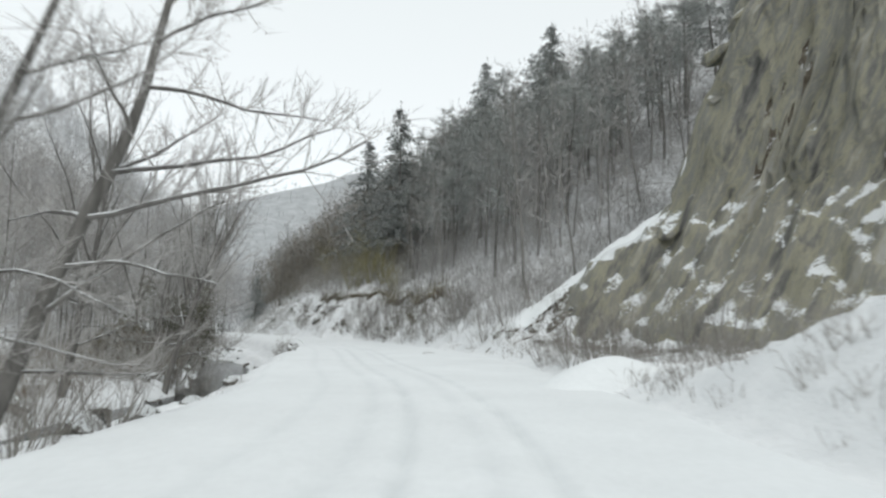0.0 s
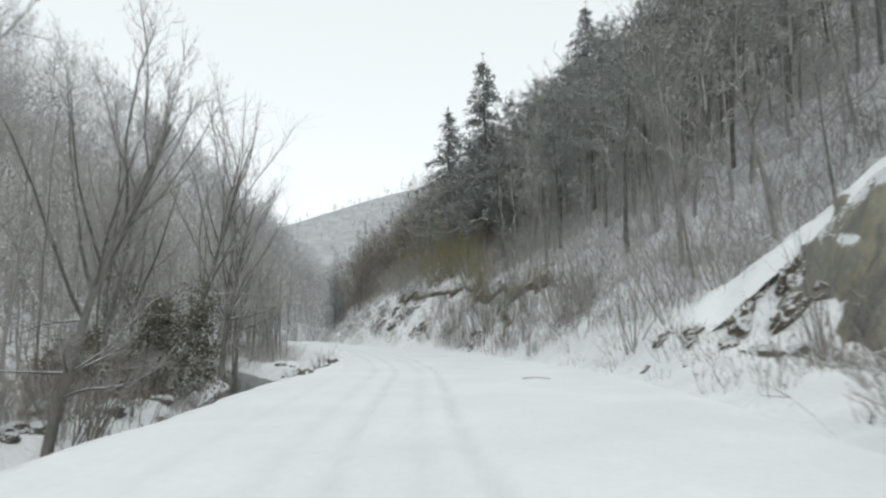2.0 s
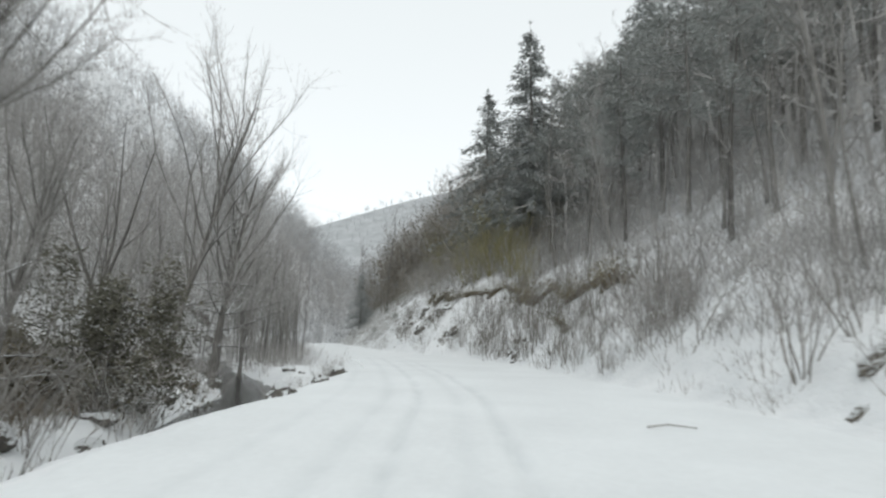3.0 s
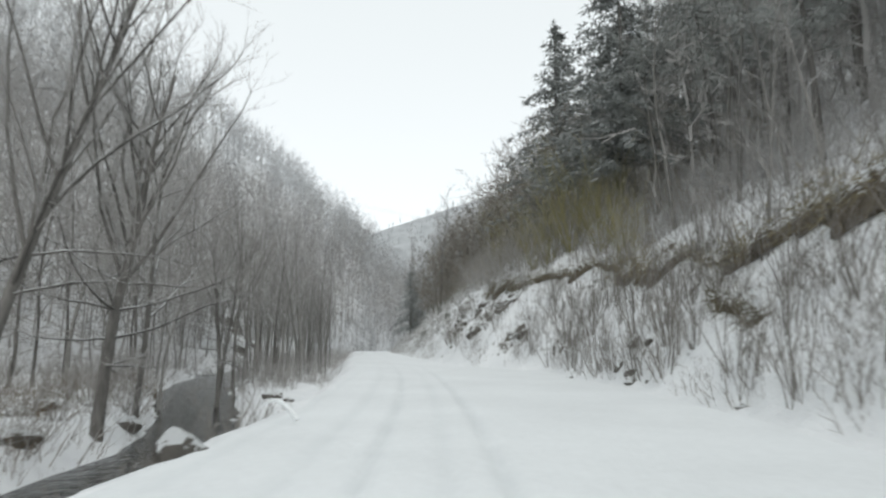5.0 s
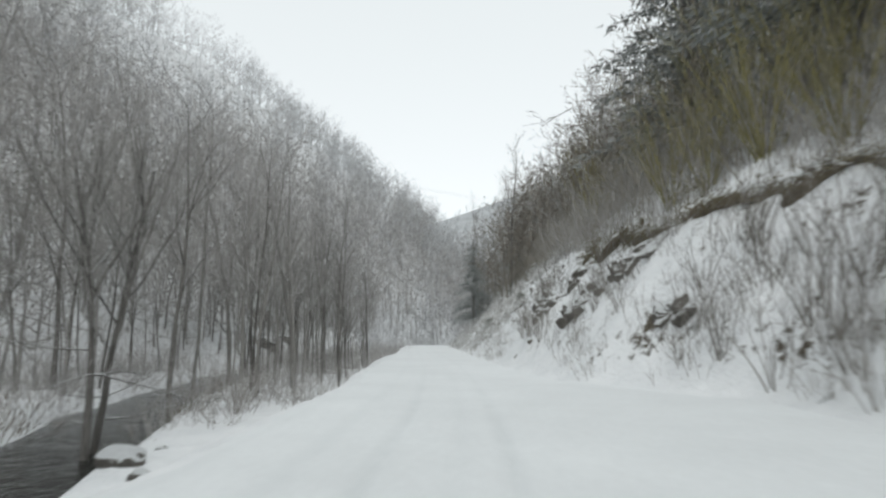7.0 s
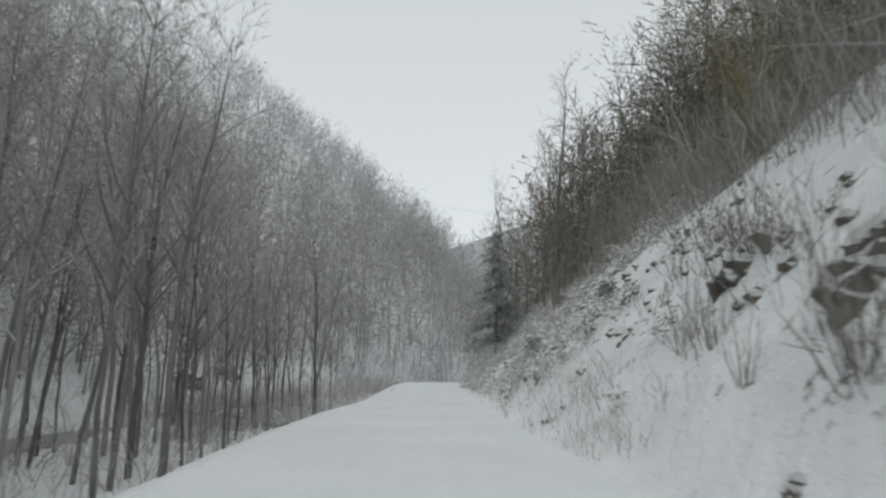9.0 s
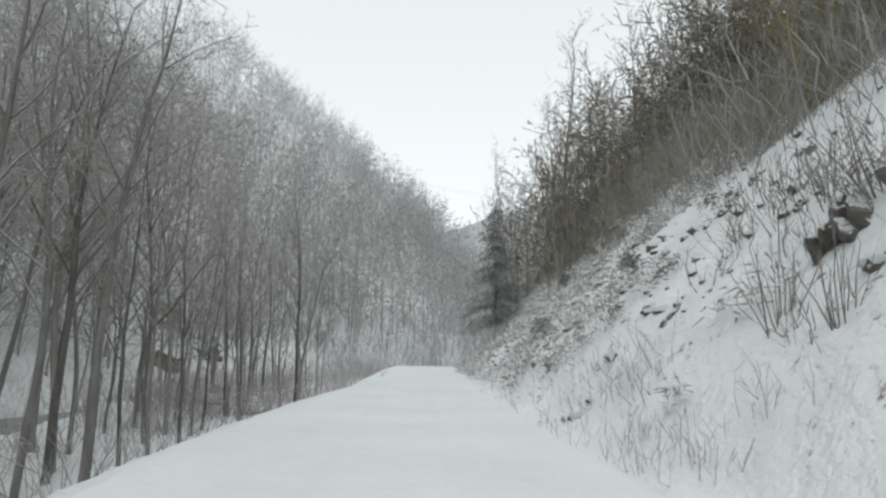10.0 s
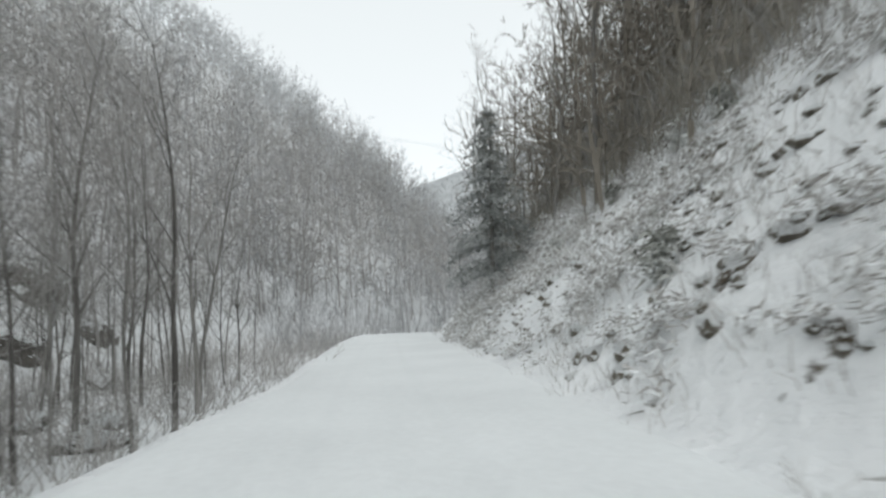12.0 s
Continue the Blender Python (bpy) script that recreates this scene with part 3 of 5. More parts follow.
def grow_pine(seed, tall, rad, crown_from=0.45):
    r = np.random.default_rng(seed)
    wood, pts = shoot(r, np.array([0, 0, -0.6]), np.array([0, 0, 1.0]), tall, rad, 12, 0.025, 0.1, 0.2)
    leaf = []
    for k in range(30):
        fr = crown_from + (0.99 - crown_from) * (k / 30)
        q, d, rb, _ = pts[min(11, int(fr * 12))]
        q = q + np.array([0, 0, r.uniform(-0.5, 0.5)])
        a = r.uniform(0, 2 * math.pi)
        reach = tall * (0.1 + 0.16 * math.sin(math.pi * min(1, (fr - crown_from) / (1 - crown_from) * 0.85 + 0.15))) * r.uniform(0.6, 1.2)
        seg, lp = shoot(r, q, unit(np.array([math.cos(a), math.sin(a), r.uniform(-0.15, 0.35)])), reach, 0.04, 4, 0.12, 0.05, 0.3)
        wood += seg
        for q2, d2, _, f2 in lp[1:]:
            for _ in range(3):
                leaf.append(blades(r, q2 + r.normal(0, 0.3, 3) * np.array([1, 1, 0.5]), 0.22, 16, 0.5, 0.34, 0.1))
    leaf.append(blades(r, pts[-1][0], 0.4, 50, 0.8, 0.4, 0.1))
    return np.array(wood), np.concatenate(leaf)


def grow_spruce(seed, tall, rad, girth=0.2):
    r = np.random.default_rng(seed)
    wood, pts = shoot(r, np.array([0, 0, -0.6]), np.array([0, 0, 1.0]), tall + 0.6, rad, 12, 0.012, 0.1, 0.08)
    leaf = []
    rows = int(tall * 2.1)
    for k in range(rows):
        fr = 0.12 + 0.86 * k / rows
        z = fr * tall
        reach = tall * girth * (1 - fr) ** 0.85 * r.uniform(0.75, 1.15) + 0.12
        for j in range(6):
            a = r.uniform(0, 2 * math.pi)
            out = np.array([math.cos(a), math.sin(a), 0.0])
            ln_ = reach * r.uniform(0.65, 1.1)
            m = max(2, int(ln_ / 0.32))
            for i in range(m):
                t = (i + 0.6) / m
                p = np.array([0, 0, z]) + out * ln_ * t + np.array([0, 0, -0.38 * ln_ * t * t + 0.1 * ln_ * t])
                leaf.append(blades(r, p, 0.10 + 0.04 * (1 - t), 9, 0.45, 0.34, 0.11, out * 0.7 + np.array([0, 0, -0.35])))
    leaf.append(blades(r, pts[-1][0], 0.08, 14, 1.5, 0.3, 0.05, np.array([0, 0, 1.0])))
    return np.array(wood), np.concatenate(leaf)


def conifer(name, label, group, data, mat):
    wood, leaf = data
    ob = thing(name, label, "tree", group)
    part("trunk", mesh_of("trunk", *tubes(wood, 4), M_BARK, True), ob)
    part("crown", mesh_of("crown", *tris(leaf), mat), ob, "dark green needles dusted with snow")
    return ob


def park(ob):
    """The first of a kind, which the copies share, takes its own place later."""
    ob["first"] = 1
    return ob


def settle_first(ob, x, y, scale=1.0, turn=0.0, sink=0.0):
    ob.matrix_basis = Matrix.LocRotScale((x, y, height_at(x, y) - sink), Euler((0, 0, turn)), (scale,) * 3)
    if "first" in ob:
        del ob["first"]
    return ob


def even(x, y):
    return 1.0


def scatter(kinds, places, r, lo, hi, sink=0.1, fade=even):
    """Plants copies of the given kinds at the places, the firsts themselves among them."""
    for i, (x, y) in enumerate(places):
        k = kinds[i % len(kinds)]
        s, a = r.uniform(lo, hi) * fade(x, y), r.uniform(0, 2 * math.pi)
        if "first" in k:
            settle_first(k, x, y, s, a, sink)
        else:
            c = copy_thing(k, Matrix.Identity(4))
            settle_first(c, x, y, s, a, sink)


def tree_places(r, count, s_range, u_range, gap, ok=None):
    out = []
    tries = 0
    while len(out) < count and tries < count * 40:
        tries += 1
        s, u = r.uniform(*s_range), r.uniform(*u_range)
        x, y = (float(a) for a in spot(s, u))
        if ok is not None and not ok(x, y, s, u):
            continue
        if all((x - a) ** 2 + (y - b) ** 2 > gap * gap for a, b in out):
            out.append((x, y))
    return out


# single trees on the river side, each with its own shape
def river_tree(seed, x, y, tall, rad, lean=(0, 0), forks=1, label="", **more):
    ob = bare_tree("bare_tree", label or "tall leafless tree with snow on its branches beside the river", "riverside trees", grow_bare(seed, tall, rad, lean, forks=forks, **more), near=True)
    return settle_first(ob, x, y, 1.0, 0.0, 0.1)


def grow_arching(seed, stems, limbs):
    """A leaning tree whose long limbs arch out level and carry upright twigs. Stems: foot x and y, lean x and y, length, radius.
    Limbs: stem, height on it (0 to 1), bearing and rise in degrees, length, radius."""
    r = np.random.default_rng(seed)
    wood, fine, shafts = [], [], []
    for fx, fy, lx, ly, tall, rad in stems:
        seg, pts = shoot(r, np.array([fx, fy, -0.4]), unit(np.array([lx, ly, 1.0])), tall, rad, 14, 0.045, 0.012, 0.2)
        wood += seg
        shafts.append(pts)
    for stem, at, bearing, rise, length, rad in limbs:
        q, _, _, _ = shafts[stem][int(at * 13)]
        b, e = radians(bearing), radians(rise)
        seg, pts = shoot(r, q, np.array([math.cos(b) * math.cos(e), math.sin(b) * math.cos(e), math.sin(e)]), length, rad, 9, 0.09, 0.045 if rise > 45 else -0.012, 0.25)
        wood += seg
        for q2, d2, rb, f2 in pts[1:]:
            for _ in range(4 if rise > 45 else 3):
                side = unit(d2 * r.uniform(0.4, 1.0) + r.normal(0, 0.45, 3) + np.array([0, 0, r.uniform(-0.1, 0.7)]))
                seg, sp = shoot(r, q2, side, length * r.uniform(0.1, 0.26), max(0.008, rb * 0.45), 4, 0.12, 0.05, 0.4)
                fine += seg
                for q3, d3, _, _ in sp:
                    for _ in range(2):
                        seg, _ = shoot(r, q3, unit(d3 + r.normal(0, 0.5, 3) + np.array([0, 0, 0.35])), r.uniform(0.12, 0.4), 0.0055, 2, 0.12, 0.06, 0.5)
                        fine += seg
    return np.array(wood), np.array(fine)


def arching_tree(label, data, stems):
    """A bare tree from grow_arching with each limb a mesh of its own on the trunk."""
    wood, fine = data
    ob = thing("bare_tree", label, "tree", "riverside trees")
    foot = 14 * stems
    trunk = part("trunk", mesh_of("trunk", *tubes(wood[:foot], 7), M_BARK, True), ob)
    for k in range(foot, len(wood), 9):
        part("limb", mesh_of("limb", *tubes(wood[k:k + 9], 5), M_BARK, True), trunk)
    part("crown", mesh_of("crown", *twiggery(fine), M_TWIG), ob, "fine leafless twigs dusted with snow")
    return ob


settle_first(arching_tree("leaning leafless tree reaching over the snowy road edge",
                          grow_arching(11, ((0, 0, 0.36, 0.03, 10.5, 0.15), (-1.3, -0.6, 0.5, 0.05, 9.0, 0.12)),
                                    ((0, 0.44, 0, 8, 4.4, 0.05), (0, 0.52, 8, 4, 3.4, 0.045), (0, 0.33, -6, 2, 2.7, 0.04), (0, 0.3, 4, 38, 3.0, 0.045), (0, 0.62, 12, -4, 2.8, 0.04),
                                     (0, 0.4, 150, 20, 2.6, 0.04), (0, 0.5, 75, 25, 2.6, 0.04), (0, 0.6, -60, 30, 2.2, 0.035), (0, 0.7, 20, 30, 2.8, 0.035), (0, 0.8, 100, 35, 2.2, 0.03), (0, 0.2, 5, 10, 1.7, 0.03), (0, 0.9, 10, 40, 2.0, 0.03),
                                     (1, 0.45, 5, 5, 2.6, 0.035), (1, 0.55, -30, 15, 2.2, 0.03), (1, 0.65, 20, 25, 2.4, 0.03), (1, 0.35, 10, -3, 2.6, 0.035), (1, 0.75, 80, 35, 2.0, 0.03), (1, 0.85, 0, 40, 2.2, 0.03))), 2), -7.2, 7.5, 1.0, 0.0, 0.0)
def fan_limbs(seed, tall, rad, upright, low, first=0.34):
    """Steep limbs that fan out of the trunk's upper half, and level ones lower down."""
    r = np.random.default_rng(seed)
    up = [(0, first + (0.9 - first) * (k + r.uniform(0, 1)) / upright, k * 137.5, r.uniform(56, 76), tall * r.uniform(0.36, 0.54) * (1.1 - 0.45 * k / upright), rad * (0.34 - 0.16 * k / upright)) for k in range(upright)]
    level = [(0, r.uniform(0.16, 0.42), k * 137.5 + 40, r.uniform(-4, 24), tall * r.uniform(0.17, 0.3), rad * 0.24) for k in range(low)]
    return up + level


def fan_tree(seed, x, y, tall, rad, lean, upright=13, low=6, first=0.34, label="tall leafless tree with snow on its branches beside the river"):
    data = grow_arching(seed, ((0, 0, *lean, 0.8 * tall, rad),), fan_limbs(seed, tall, rad, upright, low, first))
    return settle_first(arching_tree(label, data, 1), x, y, 1.0, 0.0, 0.1)


fan_tree(12, -15.4, 20.4, 13, 0.17, (0.07, 0.0), 14, 8, 0.3)
fan_tree(13, -15.0, 26.4, 11.5, 0.15, (0.14, 0.02), 16, 6, 0.34)
fan_tree(15, -18.6, 31.6, 9.0, 0.12, (0.1, 0.04), 12, 4, 0.3, "leafless tree with a rounded crown leaning over the water")
fan_tree(16, -24.9, 43.8, 18.5, 0.19, (0.17, 0.02), 18, 7, 0.26)
river_tree(17, -26.0, 41.2, 13, 0.14, (0.1, 0.05), forks=3, limbs=24, seconds=9, twigs=6, spread=0.85)
fan_tree(18, -24.6, 47.3, 14.5, 0.2, (0.1, 0.0), 18, 12, 0.3, "broad leafless tree fanning out low, snow on its limbs")
river_tree(19, -26.6, 50.2, 13, 0.14, (0.05, 0.0), limbs=20, seconds=9, twigs=6, spread=0.85)
fan_tree(20, -31.0, 58.6, 11.5, 0.13, (0.0, 0.0), 12, 5, 0.42)
fan_tree(21, -31.8, 59.2, 11.5, 0.12, (0.05, 0.02), 12, 4, 0.42)
river_tree(22, -34.6, 63.8, 13, 0.12, (0.02, 0.0), limbs=14, seconds=6, twigs=5, first=0.35)

LEAFLESS = [park(bare_tree("bare_tree", "slender leafless tree standing in snow by the river", "riverside woods",
                           grow_bare(100 + i, 12 + i % 3 * 1.5, 0.075 + 0.025 * (i % 3), (rng.uniform(-0.08, 0.08), rng.uniform(-0.08, 0.08)), limbs=20, seconds=7, twigs=5, single=1, twig_r=0.009,
                                     first=0.3, limb_len=0.25, spread=0.62), bark=M_BARK if i % 2 else M_ALDER)) for i in range(7)]


def left_ok(x, y, s, u):
    h = height_at(x, y)
    return h > WATER_Z + 0.45 and u < float(np.interp(s, (70, 84), (-10.8, -5.0)))


lr = np.random.default_rng(23)
places = [(-33.6, 66.9), (-35.7, 68.4), (-33.8, 69.2), (-34.4, 72.8), (-38.7, 74.8), (-38.0, 75.6), (-38.4, 77.8), (-40.0, 77.0), (-44.1, 84.5), (-42.8, 81.3), (-41.9, 83.2), (-43.7, 86.7), (-44.6, 88.4), (-37.6, 57.3), (-32.9, 56.8)]
places += tree_places(lr, 80, (70, 118), (-22, -5.2), 1.3, left_ok)
places += tree_places(lr, 18, (14, 52), (-30, -14), 2.6, left_ok)
places += tree_places(lr, 34, (80, 114), (-15, -5.4), 0.9, left_ok)
places += tree_places(lr, 14, (-4, 16), (-30, -13), 2.4, left_ok)
scatter(LEAFLESS, places, lr, 0.75, 1.15, fade=lambda x, y: float(np.interp(y, (60, 70, 80, 95), (1.0, 0.9, 0.66, 0.5))))

# hillside woods on the uphill side
def right_ok(x, y, s, u):
    return u > edge_right(s) + (3.2 if s < 72 else 10.0) and float(rock_height(np.array([x]), np.array([y]))[0]) < height_at(x, y) - 0.2


HILL_TREES = [park(bare_tree("bare_tree", "thin leafless hillside tree with a straight grey trunk", "hillside woods",
                             grow_bare(200 + i, 11 + i % 3 * 1.5, 0.09 + 0.015 * (i % 3), (rng.uniform(-0.1, 0.1), rng.uniform(-0.1, 0.1)), limbs=16, seconds=6, twigs=5, single=1, twig_r=0.009, first=0.35, limb_len=0.24, spread=0.65), bark=M_ALDER)) for i in range(6)]
hr = np.random.default_rng(29)
scatter(HILL_TREES, tree_places(hr, 74, (36, 118), (6.5, 26), 1.8, right_ok) + tree_places(hr, 12, (104, 130), (5.8, 12), 1.6) + tree_places(hr, 14, (36, 52), (9, 30), 1.6, right_ok), hr, 0.6, 1.1)

PINES = [park(conifer("pine_tree", "tall dark pine on the steep snowy hillside", "hillside pines", grow_pine(300 + i, 15 + 1.5 * i, 0.26), M_PINE)) for i in range(4)]
pr = np.random.default_rng(31)
pine_at = tree_places(pr, 86, (40, 84), (11, 46), 2.6, right_ok) + tree_places(pr, 8, (84, 125), (14, 40), 4, right_ok)
scatter(PINES, pine_at, pr, 0.48, 0.7)

SPRUCES = [conifer("spruce_tree", "pointed spruce rising over the hillside woods", "hillside spruces", grow_spruce(400 + i, t, 0.2, (0.33, 0.36, 0.32, 0.32, 0.34)[i]), M_SPRUCE) for i, t in enumerate((17, 13, 17, 16, 12))]
for ob, (x, y, tip) in zip(SPRUCES, ((-12.2, 70.4, 28.6), (-18.6, 82.0, 28.2), (-2.2, 85.3, 41.0), (6.5, 76.7, 42.0), (-43.2, 104.0, 11.0))):
    base = height_at(x, y)
    tall = (17, 13, 17, 16, 12)[SPRUCES.index(ob)]
    settle_first(ob, x, y, max(0.6, (tip - base) / tall), 0.4, 0.1)

# small firs bent under snow on the bank
M_LADEN = needle_mat("snow_laden_needles", (0.22, 0.225, 0.195), (0.62, 0.63, 0.61), 1.0)
FIRLETS = [park(conifer("fir_sapling", "small fir sapling weighed down with snow on the bank", "fir saplings", grow_spruce(450 + i, 1.5, 0.025, 0.4), M_LADEN)) for i in range(2)]
scatter(FIRLETS, [(-30.4, 86.3), (-34.0, 88.9), (-34.4, 97.5), (-38.7, 99.0), (-36.6, 98.6), (-33.0, 95.6)], pr, 0.5, 0.7, 0.05)

# far woods: too many to count
FAR = [np.concatenate(grow_bare(500 + i, 12, 0.13, limbs=13, seconds=4, twigs=3, single=1, first=0.2, limb_len=0.36, spread=1.0, droop=0.03, twig_r=0.03)) for i in range(6)]


FARTHEST = [np.concatenate(grow_bare(520 + i, 11, 0.13, limbs=8, seconds=2, twigs=0, single=1, first=0.15, limb_len=0.4, spread=0.8, twig_r=0.05)) for i in range(4)]


def woods(name, label, places, r, lo, hi, thick, mat, kinds=FAR):
    out = []
    for i, (x, y, z) in enumerate(places):
        t = kinds[i % len(kinds)]
        k, a = r.uniform(lo, hi), r.uniform(0, 2 * math.pi)
        c, s = math.cos(a), math.sin(a)
        rot = np.array([[c, -s, 0], [s, c, 0], [0, 0, 1]]) * k
        out.append(np.concatenate([t[:, 0:3] @ rot.T + (x, y, z), t[:, 3:6] @ rot.T + (x, y, z), t[:, 6:8] * thick], 1))
    return tagged(new(name, mesh_of(name, *ribbons(np.concatenate(out), r), mat)), label, "woods", kind="stuff")


def wood_places(r, count, xr, yr, ok):
    x, y = r.uniform(*xr, count * 12), r.uniform(*yr, count * 12)
    z = height(x, y)
    s, u = along(x, y)
    good = ok(x, y, z, s, u)
    return np.stack([x, y, z - 0.2], 1)[good][:count]


fr = np.random.default_rng(37)
near_left = wood_places(fr, 900, (-110, -25), (15, 190), lambda x, y, z, s, u: (u < np.interp(s, (60, 66, 82), (-27, -23, -14))) & (z > -0.6) & (z < 60))
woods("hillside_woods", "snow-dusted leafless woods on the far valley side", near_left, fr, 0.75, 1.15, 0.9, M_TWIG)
thin_left = wood_places(fr, 115, (-80, -12), (14, 125), lambda x, y, z, s, u: (u < np.where(s < 76, -19, -12.5)) & (u > -34) & (z > WATER_Z + 0.5) & ((s > 76) | (rough(x, y, 7.0, 102) > 0.1)))
woods("valley_floor_woods", "thin leafless trees standing in snow behind the river", thin_left, fr, 0.55, 0.95, 0.8, M_TWIG)
thin_right = wood_places(fr, 110, (-75, 45), (40, 140), lambda x, y, z, s, u: (u > edge_right(s) + 8) & (u < 36) & (s > 38))
woods("slope_woods", "thin leafless trees among the hillside pines", thin_right, fr, 0.6, 0.95, 0.8, M_TWIG)
# the next four woods carry painted haze in their pale twig colours
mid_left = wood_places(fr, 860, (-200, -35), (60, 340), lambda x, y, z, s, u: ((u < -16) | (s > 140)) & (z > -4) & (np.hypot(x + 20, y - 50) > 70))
woods("frosted_woods", "leafless woods closing the valley, haze coloured into their snow-dusted twigs", mid_left, fr, 0.85, 1.25, 1.2, M_HAZE)
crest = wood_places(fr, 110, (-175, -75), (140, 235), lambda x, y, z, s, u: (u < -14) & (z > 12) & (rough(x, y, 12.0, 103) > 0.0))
woods("crest_woods", "tall pale round-crowned trees along the wooded crest", crest, fr, 0.95, 1.3, 1.2, M_FAR_HAZE)
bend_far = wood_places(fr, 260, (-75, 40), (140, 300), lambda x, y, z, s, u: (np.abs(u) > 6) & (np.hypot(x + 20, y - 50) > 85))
woods("valley_end_woods", "pale grey leafless woods where the valley bends away", bend_far, fr, 0.9, 1.4, 1.3, M_HAZE)
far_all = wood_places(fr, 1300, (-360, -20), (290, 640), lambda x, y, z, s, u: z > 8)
woods("distant_woods", "distant pale woods on the valley's end hill", far_all, fr, 0.25, 0.45, 3.0, M_FAR_HAZE, FARTHEST)
right_far = wood_places(fr, 520, (-75, 90), (30, 200), lambda x, y, z, s, u: (u > 11) & (z < 75) & (s > 38))
woods("upper_hillside_woods", "grey leafless woods high on the steep hillside", right_far, fr, 0.5, 1.0, 0.9, M_TWIG)

right_end = wood_places(fr, 260, (-75, 0), (70, 150), lambda x, y, z, s, u: (u > edge_right(s) + 8) & (u < 34) & (s > 74))
woods("bend_woods", "grey leafless woods above the bank at the bend", right_end, fr, 0.4, 0.85, 0.9, M_RUSSET)
corner_at = wood_places(np.random.default_rng(61), 85, (-75, -20), (95, 140), lambda x, y, z, s, u: (u > np.interp(s, (100, 104, 128), (9.0, 6.8, 6.0))) & (u < 20) & (s > 100) & (s < 130))
woods("corner_woods", "brownish leafless woods crowding the corner of the bend", corner_at, np.random.default_rng(62), 0.6, 0.85, 0.8, M_RUSSET)


# low brush between the trunks
def brush(name, label, places, r, lo, hi, mat):
    kinds = []
    for k in range(5):
        segs = []
        for _ in range(13):
            a = r.uniform(0, 2 * math.pi)
            d = unit(np.array([math.cos(a) * r.uniform(0, 0.6), math.sin(a) * r.uniform(0, 0.6), 1.0]))
            seg, pts = shoot(r, np.array([math.cos(a), math.sin(a), 0]) * r.uniform(0, 0.7) - np.array([0, 0, 0.1]), d, r.uniform(0.5, 1.1), 0.010, 3, 0.2, 0.02, 0.4)
            segs += seg
            for _ in range(3):
                q, dd, rb, _ = pts[r.integers(0, 3)]
                seg2, _ = shoot(r, q, sideways(r, dd, r.uniform(0.4, 0.8)), r.uniform(0.15, 0.4), 0.006, 1, 0.1, 0.02, 0.5)
                segs += seg2
        kinds.append(np.array(segs))
    out = []
    for i, (x, y, z) in enumerate(places):
        t, k, a = kinds[i % 5], r.uniform(lo, hi), r.uniform(0, 2 * math.pi)
        c, s_ = math.cos(a), math.sin(a)
        rot = np.array([[c, -s_, 0], [s_, c, 0], [0, 0, 1]]) * k
        out.append(np.concatenate([t[:, 0:3] @ rot.T + (x, y, z), t[:, 3:6] @ rot.T + (x, y, z), t[:, 6:8] * (0.5 + 0.5 * k)], 1))
    return tagged(new(name, mesh_of(name, *ribbons(np.concatenate(out), r), mat)), label, "undergrowth", kind="stuff")


right_brush = wood_places(fr, 1800, (-70, 20), (36, 130), lambda x, y, z, s, u: (u > edge_right(s) + np.interp(s, (34, 40, 46, 62, 78, 95), (1.2, 1.4, 4.0, 4.6, 4.5, 6.5))) & (u < 34) & (s > 33) & (rock_height(x, y) < z - 0.3) & ((s > 62) | (rough(x, y, 5.0, 94) > -0.6)))
brush("hillside_undergrowth", "tangled leafless undergrowth on the snowy hillside", right_brush, fr, 1.2, 3.3, M_TWIG)
top_brush = wood_places(fr, 330, (-75, 0), (50, 128), lambda x, y, z, s, u: (u > edge_right(s) + np.interp(s, (60, 80, 95), (4.5, 6.0, 7.0))) & (u < edge_right(s) + 14) & (s > 62))
edge_brush = wood_places(fr, 420, (-62, -20), (72, 122), lambda x, y, z, s, u: (u > edge_right(s) + np.interp(s, (84, 98), (7.0, 6.0))) & (u < edge_right(s) + 12) & (s > 80))
brush("bank_edge_undergrowth", "fine brown leafless brush along the bank's upper edge", edge_brush, fr, 1.1, 2.6, M_TOP)
brush("bank_top_undergrowth", "brown leafless brush crowning the snowy bank", top_brush, fr, 1.2, 3.6, M_TOP)
left_brush = wood_places(fr, 1500, (-75, -4), (2, 125), lambda x, y, z, s, u: (u < np.where(s < 40, -10.5, np.where(s < 68, -9.6, edge_left(s) - 1.4))) & (u > -30) & ((s < 66) | (rough(x, y, 3.0, 81) > -0.35)) & (z > WATER_Z + 0.15))
left_brush = left_brush[(along(left_brush[:, 0], left_brush[:, 1])[1] > np.where(along(left_brush[:, 0], left_brush[:, 1])[0] < 50, -14, -11.5)) | (along(left_brush[:, 0], left_brush[:, 1])[0] > 78) | (rough(left_brush[:, 0], left_brush[:, 1], 6.0, 98) > 0.3)]
brush("riverside_undergrowth", "grey-brown leafless undergrowth along the river", left_brush, fr, 0.8, 2.4, M_TWIG)
M_BRACKEN = bark_mat("dead_bracken", (0.13, 0.098, 0.062), (0.26, 0.205, 0.14), 0.5, 0.9, 0.5)
fern_at = wood_places(fr, 520, (-40, -6), (2, 66), lambda x, y, z, s, u: (u < np.where(s < 40, -10, -8)) & (u > -20) & (z > WATER_Z + 0.2) & (rough(x, y, 3.5, 95) > -0.3))
brush("dead_bracken", "brown dead bracken along the far river bank", fern_at, fr, 0.5, 1.25, M_BRACKEN)
